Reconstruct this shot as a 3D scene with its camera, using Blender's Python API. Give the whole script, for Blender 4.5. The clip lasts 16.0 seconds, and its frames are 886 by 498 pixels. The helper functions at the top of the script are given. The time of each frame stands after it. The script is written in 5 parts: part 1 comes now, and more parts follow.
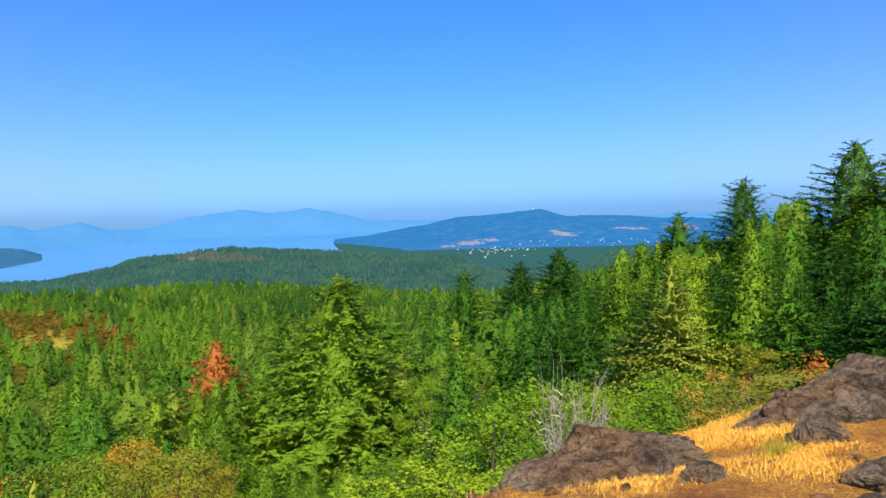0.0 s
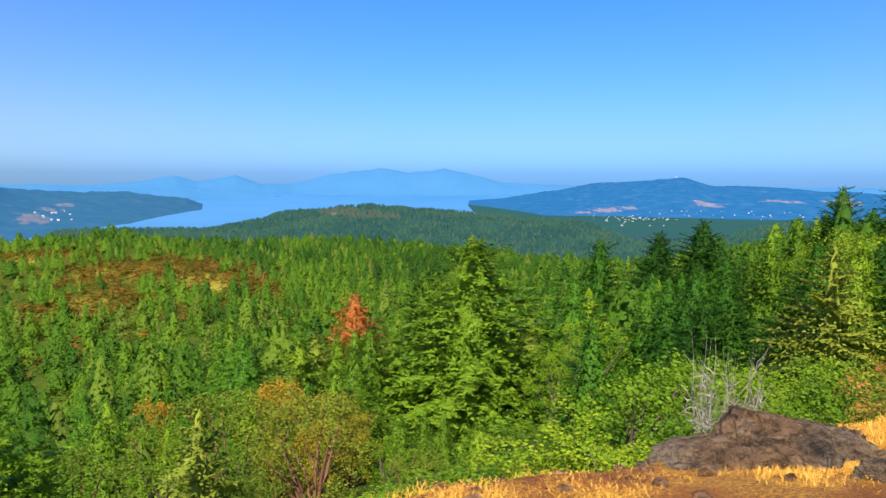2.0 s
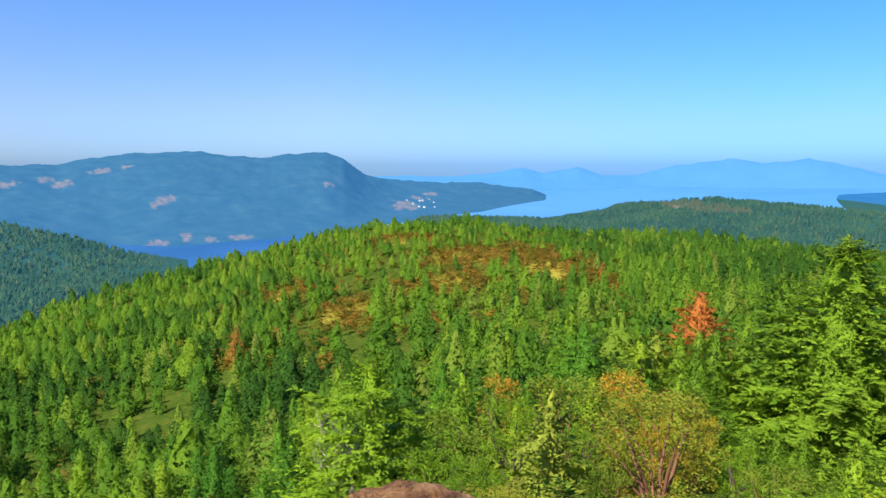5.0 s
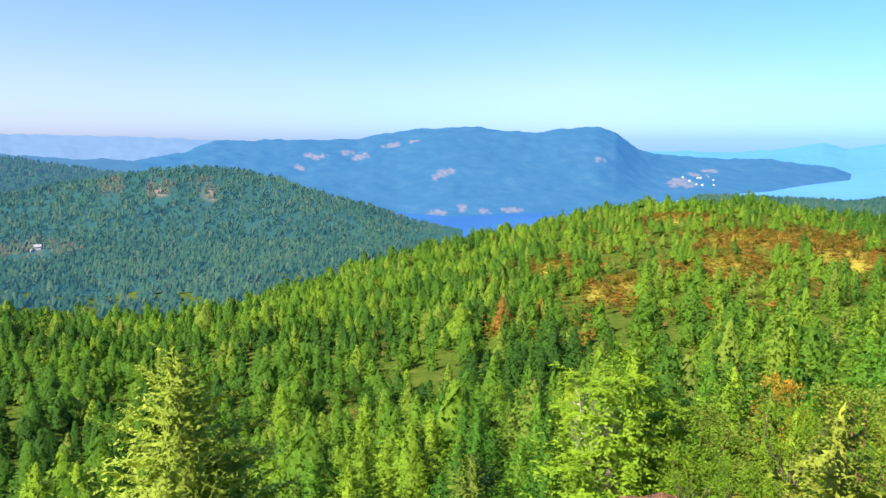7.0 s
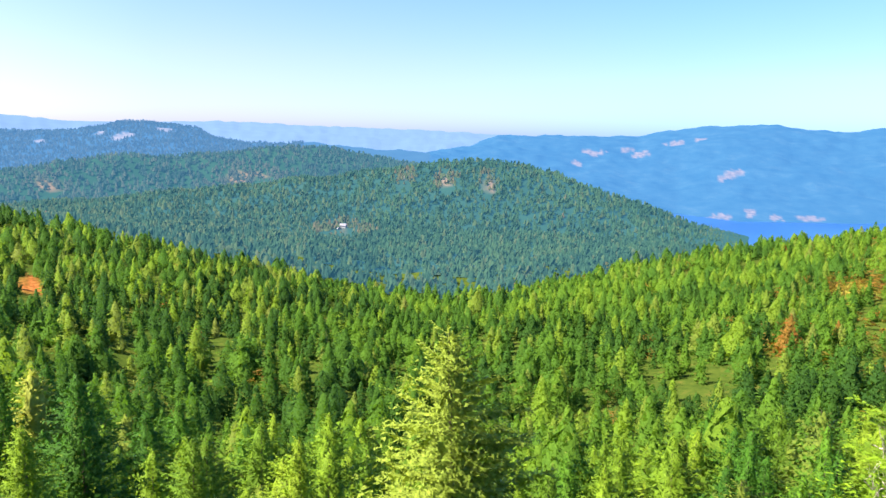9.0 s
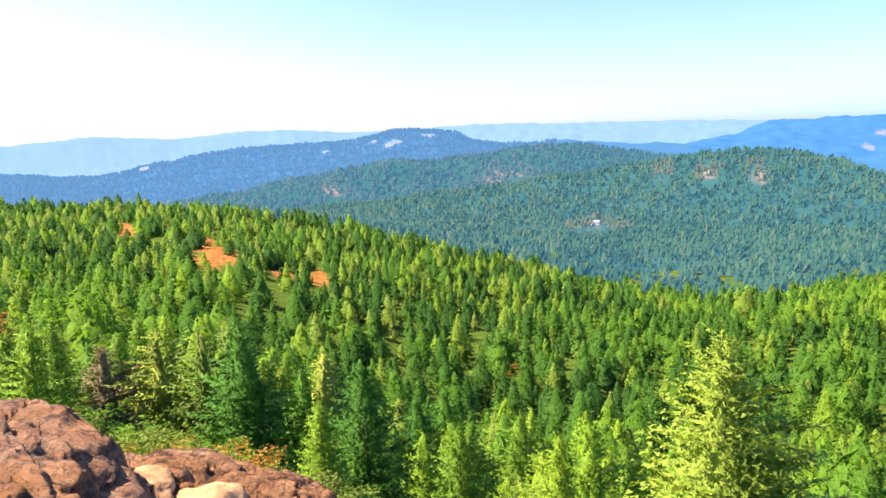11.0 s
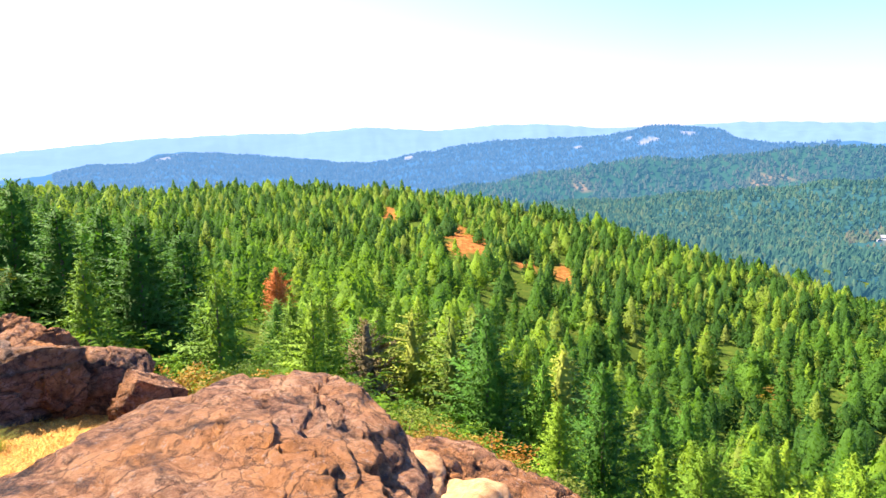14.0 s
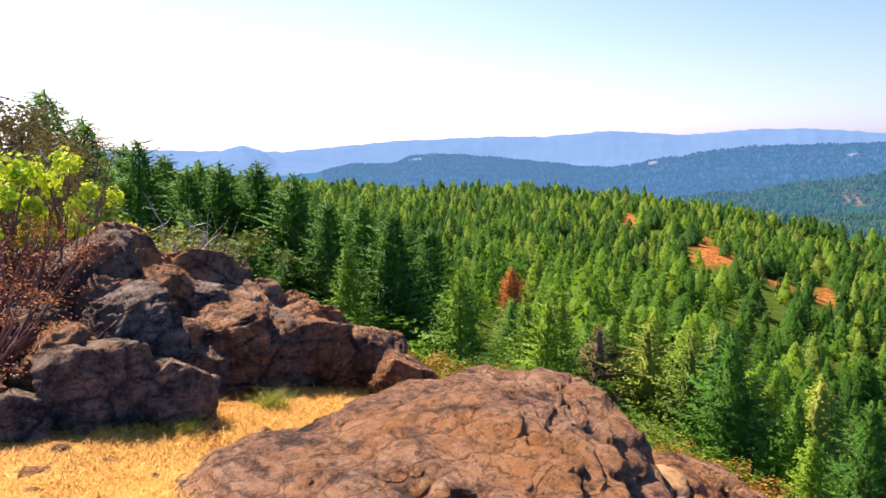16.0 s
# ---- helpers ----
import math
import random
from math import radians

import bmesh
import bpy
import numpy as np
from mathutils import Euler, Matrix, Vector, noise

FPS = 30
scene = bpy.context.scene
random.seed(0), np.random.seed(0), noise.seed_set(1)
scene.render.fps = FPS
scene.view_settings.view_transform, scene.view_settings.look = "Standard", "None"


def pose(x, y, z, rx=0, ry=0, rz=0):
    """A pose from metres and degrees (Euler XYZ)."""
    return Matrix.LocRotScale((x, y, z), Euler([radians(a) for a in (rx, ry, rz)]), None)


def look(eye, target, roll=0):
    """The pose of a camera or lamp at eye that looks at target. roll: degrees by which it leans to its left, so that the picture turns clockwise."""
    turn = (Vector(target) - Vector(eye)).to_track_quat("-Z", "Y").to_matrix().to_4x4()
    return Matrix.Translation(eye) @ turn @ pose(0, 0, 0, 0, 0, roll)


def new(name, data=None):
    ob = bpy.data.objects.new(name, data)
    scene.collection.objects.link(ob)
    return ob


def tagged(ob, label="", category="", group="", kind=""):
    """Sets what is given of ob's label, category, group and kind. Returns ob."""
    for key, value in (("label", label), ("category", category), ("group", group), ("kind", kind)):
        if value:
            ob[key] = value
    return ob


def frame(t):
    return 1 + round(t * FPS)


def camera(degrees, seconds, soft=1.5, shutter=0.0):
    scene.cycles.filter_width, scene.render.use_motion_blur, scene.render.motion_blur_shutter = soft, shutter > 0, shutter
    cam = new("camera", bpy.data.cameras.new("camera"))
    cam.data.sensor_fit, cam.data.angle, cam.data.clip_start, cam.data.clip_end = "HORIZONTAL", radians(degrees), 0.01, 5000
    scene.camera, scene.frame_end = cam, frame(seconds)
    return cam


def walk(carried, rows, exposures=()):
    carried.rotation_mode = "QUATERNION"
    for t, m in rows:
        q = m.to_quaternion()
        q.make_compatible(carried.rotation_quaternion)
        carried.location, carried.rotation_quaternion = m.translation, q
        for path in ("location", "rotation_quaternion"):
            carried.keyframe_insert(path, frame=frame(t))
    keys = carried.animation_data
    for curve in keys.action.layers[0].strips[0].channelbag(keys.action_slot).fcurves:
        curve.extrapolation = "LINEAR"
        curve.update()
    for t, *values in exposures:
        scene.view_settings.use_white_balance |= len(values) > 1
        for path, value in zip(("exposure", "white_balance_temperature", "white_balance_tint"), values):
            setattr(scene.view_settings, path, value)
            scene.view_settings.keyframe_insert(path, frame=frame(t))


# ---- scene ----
cam = camera(64.23, 16.0, soft=1.5)
PATH = [
    (0.0, pose(0.103, 0.610, 1.477, 86.75, 1.66, -0.82)),
    (0.5, pose(-0.012, 0.633, 1.484, 86.79, -0.32, 2.72)),
    (1.0, pose(-0.066, 0.617, 1.488, 86.36, -0.15, 5.78)),
    (1.5, pose(-0.084, 0.645, 1.482, 84.87, -0.18, 8.11)),
    (2.0, pose(-0.106, 0.617, 1.482, 83.89, -0.26, 10.11)),
    (2.5, pose(-0.138, 0.588, 1.497, 83.46, -0.59, 10.98)),
    (3.0, pose(-0.206, 0.532, 1.500, 83.57, -0.70, 14.11)),
    (3.5, pose(-0.245, 0.460, 1.493, 83.73, -0.57, 19.20)),
    (4.0, pose(-0.296, 0.419, 1.482, 83.69, -0.42, 22.85)),
    (4.5, pose(-0.427, 0.363, 1.492, 83.27, 0.09, 28.73)),
    (5.0, pose(-0.491, 0.401, 1.474, 83.18, 0.11, 37.18)),
    (5.2, pose(-0.449, 0.431, 1.495, 83.06, 0.21, 40.24)),
    (7.3, pose(-0.530, 0.380, 1.611, 80.93, 0.02, 60.41)),
    (7.5, pose(-0.541, 0.392, 1.604, 80.78, -0.03, 61.36)),
    (8.0, pose(-0.565, 0.357, 1.591, 80.47, -0.22, 66.56)),
    (8.5, pose(-0.557, 0.323, 1.603, 80.43, -0.22, 75.51)),
    (9.0, pose(-0.544, 0.278, 1.611, 80.73, -0.92, 80.97)),
    (9.5, pose(-0.567, 0.210, 1.614, 82.07, -0.04, 86.57)),
    (10.0, pose(-0.613, 0.136, 1.594, 82.17, -0.53, 94.33)),
    (10.2, pose(-0.608, 0.083, 1.596, 82.62, 0.58, 96.73)),
    (12.3, pose(-0.622, -0.153, 1.698, 79.79, 3.07, 104.26)),
    (12.5, pose(-0.639, -0.186, 1.711, 80.84, 2.98, 104.58)),
    (13.0, pose(-0.607, -0.248, 1.746, 80.76, 1.16, 108.77)),
    (13.5, pose(-0.588, -0.334, 1.763, 80.53, 0.87, 115.09)),
    (14.0, pose(-0.575, -0.377, 1.767, 81.04, 1.19, 121.11)),
    (14.5, pose(-0.564, -0.399, 1.769, 83.41, 0.98, 125.54)),
    (15.0, pose(-0.532, -0.410, 1.767, 83.96, 0.59, 129.78)),
    (15.5, pose(-0.514, -0.443, 1.760, 82.58, 0.87, 135.01)),
    (16.0, pose(-0.461, -0.466, 1.743, 81.61, 0.57, 140.34)),
]
EXPOSURES = [(0, 0.68, 6500, 10), (3.5, 0.70, 6500, 10), (4.5, 0.75, 6500, 10), (5, 0.88, 6500, 10), (7.5, 1.47, 6500, 18), (9, 1.62, 6500, 19), (10, 1.65, 6500, 20), (12.3, 2.1, 6550, 24), (13, 2.05, 6550, 24), (14, 2.0, 6550, 24), (14.5, 1.66, 6550, 24), (15, 1.40, 6550, 24), (16, 1.33, 6550, 24)]
walk(cam, PATH, EXPOSURES)

# ---- world and sun ----
SUN_AZ, SUN_EL = 181.0, 50.0          # degrees, counted like the camera's yaw
world = bpy.data.worlds.new("world")
scene.world = world
world.use_nodes = True
wn = world.node_tree.nodes
sky = wn.new("ShaderNodeTexSky")
sky.sky_type = "NISHITA"
sky.sun_disc = False
sky.sun_elevation = radians(SUN_EL)
sky.sun_rotation = radians(-SUN_AZ)
sky.air_density, sky.dust_density, sky.ozone_density = 1.0, 0.6, 3.0
wn["Background"].inputs["Strength"].default_value = 0.08
wl = world.node_tree.links.new
sun_way = Vector((-math.sin(radians(SUN_AZ)) * math.cos(radians(SUN_EL)), math.cos(radians(SUN_AZ)) * math.cos(radians(SUN_EL)), math.sin(radians(SUN_EL))))
way = wn.new("ShaderNodeTexCoord").outputs["Generated"]
dot = wn.new("ShaderNodeVectorMath")
dot.operation = "DOT_PRODUCT"
dot.inputs[1].default_value = Vector((sun_way.x, sun_way.y, 0)).normalized()
wl(way, dot.inputs[0])
sep = wn.new("ShaderNodeSeparateXYZ")
wl(way, sep.inputs[0])


def sky_ramp(value, low, high, stops):
    mr = wn.new("ShaderNodeMapRange")
    mr.inputs[1].default_value, mr.inputs[2].default_value = low, high
    wl(value, mr.inputs[0])
    r = wn.new("ShaderNodeValToRGB")
    while len(r.color_ramp.elements) < len(stops):
        r.color_ramp.elements.new(0.5)
    for e, (p, c) in zip(r.color_ramp.elements, stops):
        e.position, e.color = p, (*c, 1)
    wl(mr.outputs[0], r.inputs[0])
    return r.outputs[0]


def sky_mix(blend, fac, a, b):
    m = wn.new("ShaderNodeMix")
    m.data_type, m.blend_type = "RGBA", blend
    if isinstance(fac, float):
        m.inputs["Factor"].default_value = fac
    else:
        wl(fac, m.inputs["Factor"])
    wl(a, m.inputs[6])
    wl(b, m.inputs[7])
    return m.outputs[2]


# a clear summer sky: deep blue away from the sun, whitish with haze towards it
height = sep.outputs["Z"]
blue = sky_ramp(height, 0.0, 0.25, [(0.0, (0.37, 0.83, 1.92)), (0.2, (0.44, 0.76, 1.65)), (1.0, (0.32, 0.84, 1.75))])
pale = sky_ramp(height, 0.0, 0.25, [(0.0, (0.51, 0.84, 1.56)), (0.3, (0.66, 0.81, 1.28)), (1.0, (0.555, 0.875, 1.35))])
milky = sky_ramp(height, 0.0, 0.25, [(0.0, (0.70, 0.78, 1.2)), (0.4, (0.76, 0.79, 1.08)), (1.0, (0.66, 0.85, 1.15))])
glare = sky_ramp(height, 0.0, 0.25, [(0.0, (0.95, 0.98, 1.25)), (0.4, (1.02, 0.98, 1.02)), (1.0, (1.02, 0.98, 1.02))])
aside = sky_ramp(dot.outputs["Value"], -1.0, 0.25, [(0.02, (0, 0, 0)), (0.25, (1, 1, 1))])
sunward = sky_ramp(dot.outputs["Value"], -1.0, 0.25, [(0.42, (0, 0, 0)), (0.62, (0.5, 0.5, 0.5)), (0.9, (1, 1, 1))])
near_sun = sky_ramp(dot.outputs["Value"], 0.2, 1.0, [(0.0, (0, 0, 0)), (0.75, (1, 1, 1))])
tone = sky_mix("MIX", near_sun, sky_mix("MIX", sunward, sky_mix("MIX", aside, blue, pale), milky), glare)
wl(sky_mix("MULTIPLY", 1.0, sky.outputs["Color"], tone), wn["Background"].inputs["Color"])


def toward(az, el=0.0):
    a, e = radians(az), radians(el)
    return Vector((-math.sin(a) * math.cos(e), math.cos(a) * math.cos(e), math.sin(e)))


sun = new("sun", bpy.data.lights.new("sun", "SUN"))
sun.data.energy, sun.data.angle, sun.data.color = 5.0, radians(0.53), (1.0, 0.91, 0.74)
sun.matrix_world = look(toward(SUN_AZ, SUN_EL) * 50, (0, 0, 0))

# ---- materials ----


class Nodes:
    """A small wrapper to write node materials in few lines."""

    def __init__(self, name):
        self.mat = bpy.data.materials.new(name)
        self.mat.use_nodes = True
        self.tree = self.mat.node_tree
        self.bsdf = self.tree.nodes["Principled BSDF"]
        self.bsdf.inputs["Roughness"].default_value = 0.8
        self.bsdf.inputs["Specular IOR Level"].default_value = 0.3

    def add(self, kind, **props):
        n = self.tree.nodes.new("ShaderNode" + kind)
        if kind in ("TexNoise",):
            n.inputs["Detail"].default_value = 5
        for k, v in props.items():
            if k in n.inputs:
                n.inputs[k].default_value = v
            else:
                setattr(n, k, v)
        return n

    def link(self, a, b):
        self.tree.links.new(a, b)

    def noise(self, scale, detail=5.0, rough=0.6, coord="Object", stretch=(1, 1, 1)):
        tc = self.add("TexCoord")
        mp = self.add("Mapping")
        mp.inputs["Scale"].default_value = stretch
        self.link(tc.outputs[coord], mp.inputs["Vector"])
        n = self.add("TexNoise")
        n.inputs["Scale"].default_value = scale
        n.inputs["Detail"].default_value = detail
        n.inputs["Roughness"].default_value = rough
        self.link(mp.outputs["Vector"], n.inputs["Vector"])
        return n.outputs["Fac"]

    def place_noise(self, scale, detail=5.0, rough=0.6):
        """Noise by place in the world, the same size on large and small things."""
        n = self.add("TexNoise")
        n.inputs["Scale"].default_value = scale
        n.inputs["Detail"].default_value = detail
        n.inputs["Roughness"].default_value = rough
        self.link(self.add("NewGeometry").outputs["Position"], n.inputs["Vector"])
        return n.outputs["Fac"]

    def ramp(self, fac, stops):
        r = self.add("ValToRGB")
        e = r.color_ramp.elements
        while len(e) < len(stops):
            e.new(0.5)
        for el, (p, col) in zip(e, stops):
            el.position, el.color = p, (*col, 1)
        self.link(fac, r.inputs["Fac"])
        return r.outputs["Color"]

    def mix(self, fac, a, b, blend="MIX"):
        m = self.add("Mix")
        m.data_type, m.blend_type = "RGBA", blend
        for src, dst in ((fac, m.inputs["Factor"]), (a, m.inputs[6]), (b, m.inputs[7])):
            if isinstance(src, bpy.types.NodeSocket):
                self.link(src, dst)
            else:
                dst.default_value = src if isinstance(src, (int, float)) else (*src, 1)
        return m.outputs[2]

    def math(self, op, a, b=0.0):
        m = self.add("Math")
        m.operation = op
        for src, dst in ((a, m.inputs[0]), (b, m.inputs[1])):
            if isinstance(src, bpy.types.NodeSocket):
                self.link(src, dst)
            else:
                dst.default_value = src
        return m.outputs[0]

    def color(self, sock):
        self.link(sock, self.bsdf.inputs["Base Color"])

    def bump(self, height, strength=0.5, distance=0.05):
        b = self.add("Bump")
        b.inputs["Strength"].default_value = strength
        b.inputs["Distance"].default_value = distance
        self.link(height, b.inputs["Height"])
        self.link(b.outputs["Normal"], self.bsdf.inputs["Normal"])


def light_through(n, col, share, gaps=0.0):
    """Thin leaves: part of the light on their far side comes through; gaps between needles are open."""
    t = n.add("BsdfTranslucent")
    n.link(n.mix(1.0, col, (1.0, 1.0, 0.5), "MULTIPLY"), t.inputs["Color"])
    ms = n.add("MixShader")
    ms.inputs[0].default_value = share
    n.link(n.bsdf.outputs[0], ms.inputs[1])
    n.link(t.outputs[0], ms.inputs[2])
    out = ms.outputs[0]
    if gaps:
        hole = n.add("MixShader")
        n.link(n.ramp(n.place_noise(gaps, 3.0, 0.65), [(0.455, (0, 0, 0)), (0.475, (1, 1, 1))]), hole.inputs[0])
        n.link(n.add("BsdfTransparent").outputs[0], hole.inputs[1])
        n.link(out, hole.inputs[2])
        out = hole.outputs[0]
    n.link(out, n.tree.nodes["Material Output"].inputs["Surface"])


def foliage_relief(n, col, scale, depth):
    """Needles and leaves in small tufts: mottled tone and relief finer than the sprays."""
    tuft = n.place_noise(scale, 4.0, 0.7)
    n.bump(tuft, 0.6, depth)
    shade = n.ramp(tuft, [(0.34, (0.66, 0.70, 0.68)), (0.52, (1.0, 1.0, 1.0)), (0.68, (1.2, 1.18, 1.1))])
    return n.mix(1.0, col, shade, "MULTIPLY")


def leaf_material(name, stops, through_light=0.32, tufts=3.0, gaps=0.0):
    """Foliage of single plants: each its own tone, a little light coming through."""
    n = Nodes(name)
    info = n.add("ObjectInfo").outputs["Random"]
    isl = n.add("NewGeometry").outputs["Random Per Island"]
    f = n.math("ADD", n.math("MULTIPLY", info, 0.65), n.math("MULTIPLY", isl, 0.30))
    col = n.ramp(f, stops)
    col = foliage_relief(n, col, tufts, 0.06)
    n.color(col)
    n.bsdf.inputs["Roughness"].default_value = 0.65
    n.bsdf.inputs["Specular IOR Level"].default_value = 0.12
    light_through(n, col, through_light, gaps)
    return n.mat


def forest_material(name, stops, tufts=1.0, depth=0.5, glow=0.0, gaps=0.0, air=(0.06, 0.26, 0.40)):
    """A wood of many trees: the tone of each tree is stored with it; glow paints distance haze as emission."""
    n = Nodes(name)
    tone = n.add("Attribute", attribute_name="tone").outputs["Fac"]
    isl = n.add("NewGeometry").outputs["Random Per Island"]
    f = n.math("ADD", tone, n.math("MULTIPLY", n.math("SUBTRACT", isl, 0.5), 0.09))
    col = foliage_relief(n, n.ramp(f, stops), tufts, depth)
    n.color(col)
    n.bsdf.inputs["Roughness"].default_value = 0.75
    n.bsdf.inputs["Specular IOR Level"].default_value = 0.1
    # haze of the air, put in as emission from the needles
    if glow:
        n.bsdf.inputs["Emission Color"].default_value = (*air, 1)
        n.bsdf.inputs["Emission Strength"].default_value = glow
    light_through(n, col, 0.45, gaps)
    return n.mat


def bark_material(name, a, b):
    n = Nodes(name)
    f = n.noise(3.0, stretch=(3, 3, 0.5))
    n.color(n.ramp(f, [(0.3, a), (0.7, b)]))
    n.bump(f, 0.6, 0.04)
    return n.mat


M_FIR = leaf_material("fir_needles", [(0.0, (0.065, 0.146, 0.013)), (0.35, (0.118, 0.234, 0.016)), (0.7, (0.193, 0.328, 0.019)), (1.0, (0.284, 0.400, 0.025))], gaps=11.0)
M_HERO = leaf_material("dense_fir_needles", [(0.0, (0.074, 0.169, 0.016)), (0.5, (0.147, 0.277, 0.019)), (1.0, (0.271, 0.405, 0.024))], gaps=11.0)
M_FIR_DARK = leaf_material("dark_fir_needles", [(0.0, (0.029, 0.104, 0.011)), (0.5, (0.061, 0.181, 0.014)), (1.0, (0.122, 0.268, 0.017))], gaps=11.0)
M_FIR_DEEP = leaf_material("deep_green_fir_needles", [(0.0, (0.019, 0.073, 0.008)), (0.5, (0.040, 0.127, 0.011)), (1.0, (0.081, 0.188, 0.013))], gaps=11.0)
M_FIR_YELLOW = leaf_material("yellow_green_needles", [(0.0, (0.133, 0.212, 0.024)), (0.5, (0.257, 0.357, 0.040)), (1.0, (0.374, 0.459, 0.072))], 0.3, 5.0, gaps=13.0)
M_FIR_OLIVE = leaf_material("olive_needles", [(0.0, (0.086, 0.159, 0.021)), (0.5, (0.201, 0.273, 0.030)), (1.0, (0.359, 0.388, 0.052))])
M_RUST = leaf_material("rusty_dead_needles", [(0.0, (0.38, 0.115, 0.026)), (0.5, (0.56, 0.19, 0.045)), (1.0, (0.64, 0.29, 0.09))], gaps=11.0)
M_BUSH = leaf_material("bright_shrub_leaves", [(0.0, (0.062, 0.139, 0.010)), (0.4, (0.130, 0.244, 0.013)), (0.75, (0.235, 0.356, 0.018)), (1.0, (0.383, 0.424, 0.028))], 0.3, 5.0)
M_MADRONE = leaf_material("madrone_leaves", [(0.0, (0.06, 0.12, 0.014)), (0.45, (0.14, 0.21, 0.018)), (0.75, (0.25, 0.25, 0.025)), (1.0, (0.34, 0.19, 0.03))], 0.25, 5.0)
M_GOLD = leaf_material("golden_madrone_leaves", [(0.0, (0.16, 0.20, 0.016)), (0.45, (0.34, 0.28, 0.022)), (0.75, (0.48, 0.30, 0.03)), (1.0, (0.52, 0.19, 0.03))], 0.3, 5.0)
M_LIMEFIR = leaf_material("lime_green_needles", [(0.0, (0.13, 0.27, 0.016)), (0.5, (0.23, 0.38, 0.02)), (1.0, (0.36, 0.48, 0.03))], 0.4, 5.0, gaps=11.0)
M_OLIVE_BUSH = leaf_material("olive_shrub_leaves", [(0.0, (0.08, 0.12, 0.014)), (0.5, (0.18, 0.21, 0.022)), (1.0, (0.34, 0.32, 0.035))], 0.25, 5.0)
M_LIME = leaf_material("lime_shrub_leaves", [(0.0, (0.24, 0.40, 0.016)), (0.5, (0.48, 0.60, 0.03)), (1.0, (0.70, 0.72, 0.07))], 0.3, 6.0)
M_BROWN = leaf_material("brown_tree_leaves", [(0.0, (0.10, 0.075, 0.035)), (0.5, (0.20, 0.155, 0.07)), (1.0, (0.30, 0.24, 0.11))], 0.25, 6.0)
M_ORANGE = leaf_material("orange_shrub_leaves", [(0.0, (0.17, 0.17, 0.02)), (0.5, (0.34, 0.20, 0.03)), (1.0, (0.50, 0.19, 0.04))], 0.3, 6.0)
M_REDTWIG = leaf_material("red_brown_leaves", [(0.0, (0.22, 0.06, 0.03)), (0.5, (0.36, 0.11, 0.05)), (1.0, (0.46, 0.24, 0.08))], 0.2, 6.0)
M_BARK = bark_material("grey_brown_bark", (0.06, 0.045, 0.03), (0.20, 0.16, 0.12))
M_DEADWOOD = bark_material("bleached_dead_wood", (0.22, 0.19, 0.15), (0.55, 0.50, 0.43))
M_REDBARK = bark_material("red_brown_bark", (0.10, 0.045, 0.03), (0.28, 0.13, 0.08))
M_FOREST = forest_material("forest_conifers", [(0.0, (0.036, 0.104, 0.017)), (0.3, (0.068, 0.171, 0.019)), (0.55, (0.110, 0.233, 0.020)), (0.8, (0.176, 0.302, 0.024)), (0.90, (0.180, 0.230, 0.046)), (1.0, (0.342, 0.133, 0.026))], 1.5, 0.5, gaps=1.9)
# the three distant woods carry haze in bluish base colours and emission
M_HILLFOREST = forest_material("haze_glow_hill_conifers", [(0.0, (0.026, 0.076, 0.046)), (0.4, (0.042, 0.108, 0.054)), (0.75, (0.064, 0.130, 0.054)), (0.92, (0.095, 0.122, 0.056)), (1.0, (0.14, 0.11, 0.06))], 0.4, 0.5, 0.18, 0.0, (0.055, 0.26, 0.42))
M_RIDGEFOREST = forest_material("haze_glow_ridge_conifers", [(0.0, (0.020, 0.052, 0.036)), (0.5, (0.034, 0.074, 0.044)), (1.0, (0.075, 0.080, 0.050))], 0.4, 0.4, 0.33, 0.0, (0.07, 0.26, 0.44))
M_FARFOREST = forest_material("haze_glow_mountain_conifers", [(0.0, (0.012, 0.028, 0.026)), (0.5, (0.018, 0.037, 0.034)), (1.0, (0.032, 0.042, 0.034))], 0.4, 0.3, 0.52, 0.0, (0.085, 0.27, 0.54))
M_DRYBUSH = forest_material("dry_bush_leaves", [(0.0, (0.12, 0.14, 0.02)), (0.35, (0.22, 0.18, 0.025)), (0.65, (0.33, 0.18, 0.035)), (1.0, (0.42, 0.14, 0.035))], 1.5, 0.3)


def ground_material():
    n = Nodes("hillside_ground")
    dry = n.add("Attribute", attribute_name="dry").outputs["Fac"]
    bare = n.add("Attribute", attribute_name="bare").outputs["Fac"]
    floor = n.ramp(n.noise(0.4), [(0.3, (0.035, 0.065, 0.010)), (0.55, (0.062, 0.095, 0.014)), (0.8, (0.13, 0.11, 0.025))])
    meadow = n.ramp(n.noise(0.25, 8), [(0.25, (0.17, 0.21, 0.025)), (0.5, (0.27, 0.25, 0.035)), (0.75, (0.36, 0.21, 0.045))])
    earth = n.ramp(n.noise(0.6, 8), [(0.36, (0.10, 0.06, 0.018)), (0.48, (0.30, 0.10, 0.026)), (0.64, (0.44, 0.19, 0.055))])
    c = n.mix(dry, floor, meadow)
    n.color(n.mix(bare, c, earth))
    n.bsdf.inputs["Roughness"].default_value = 1.0
    n.bsdf.inputs["Specular IOR Level"].default_value = 0.0
    n.bump(n.noise(1.5, 8), 0.6, 0.3)
    return n.mat


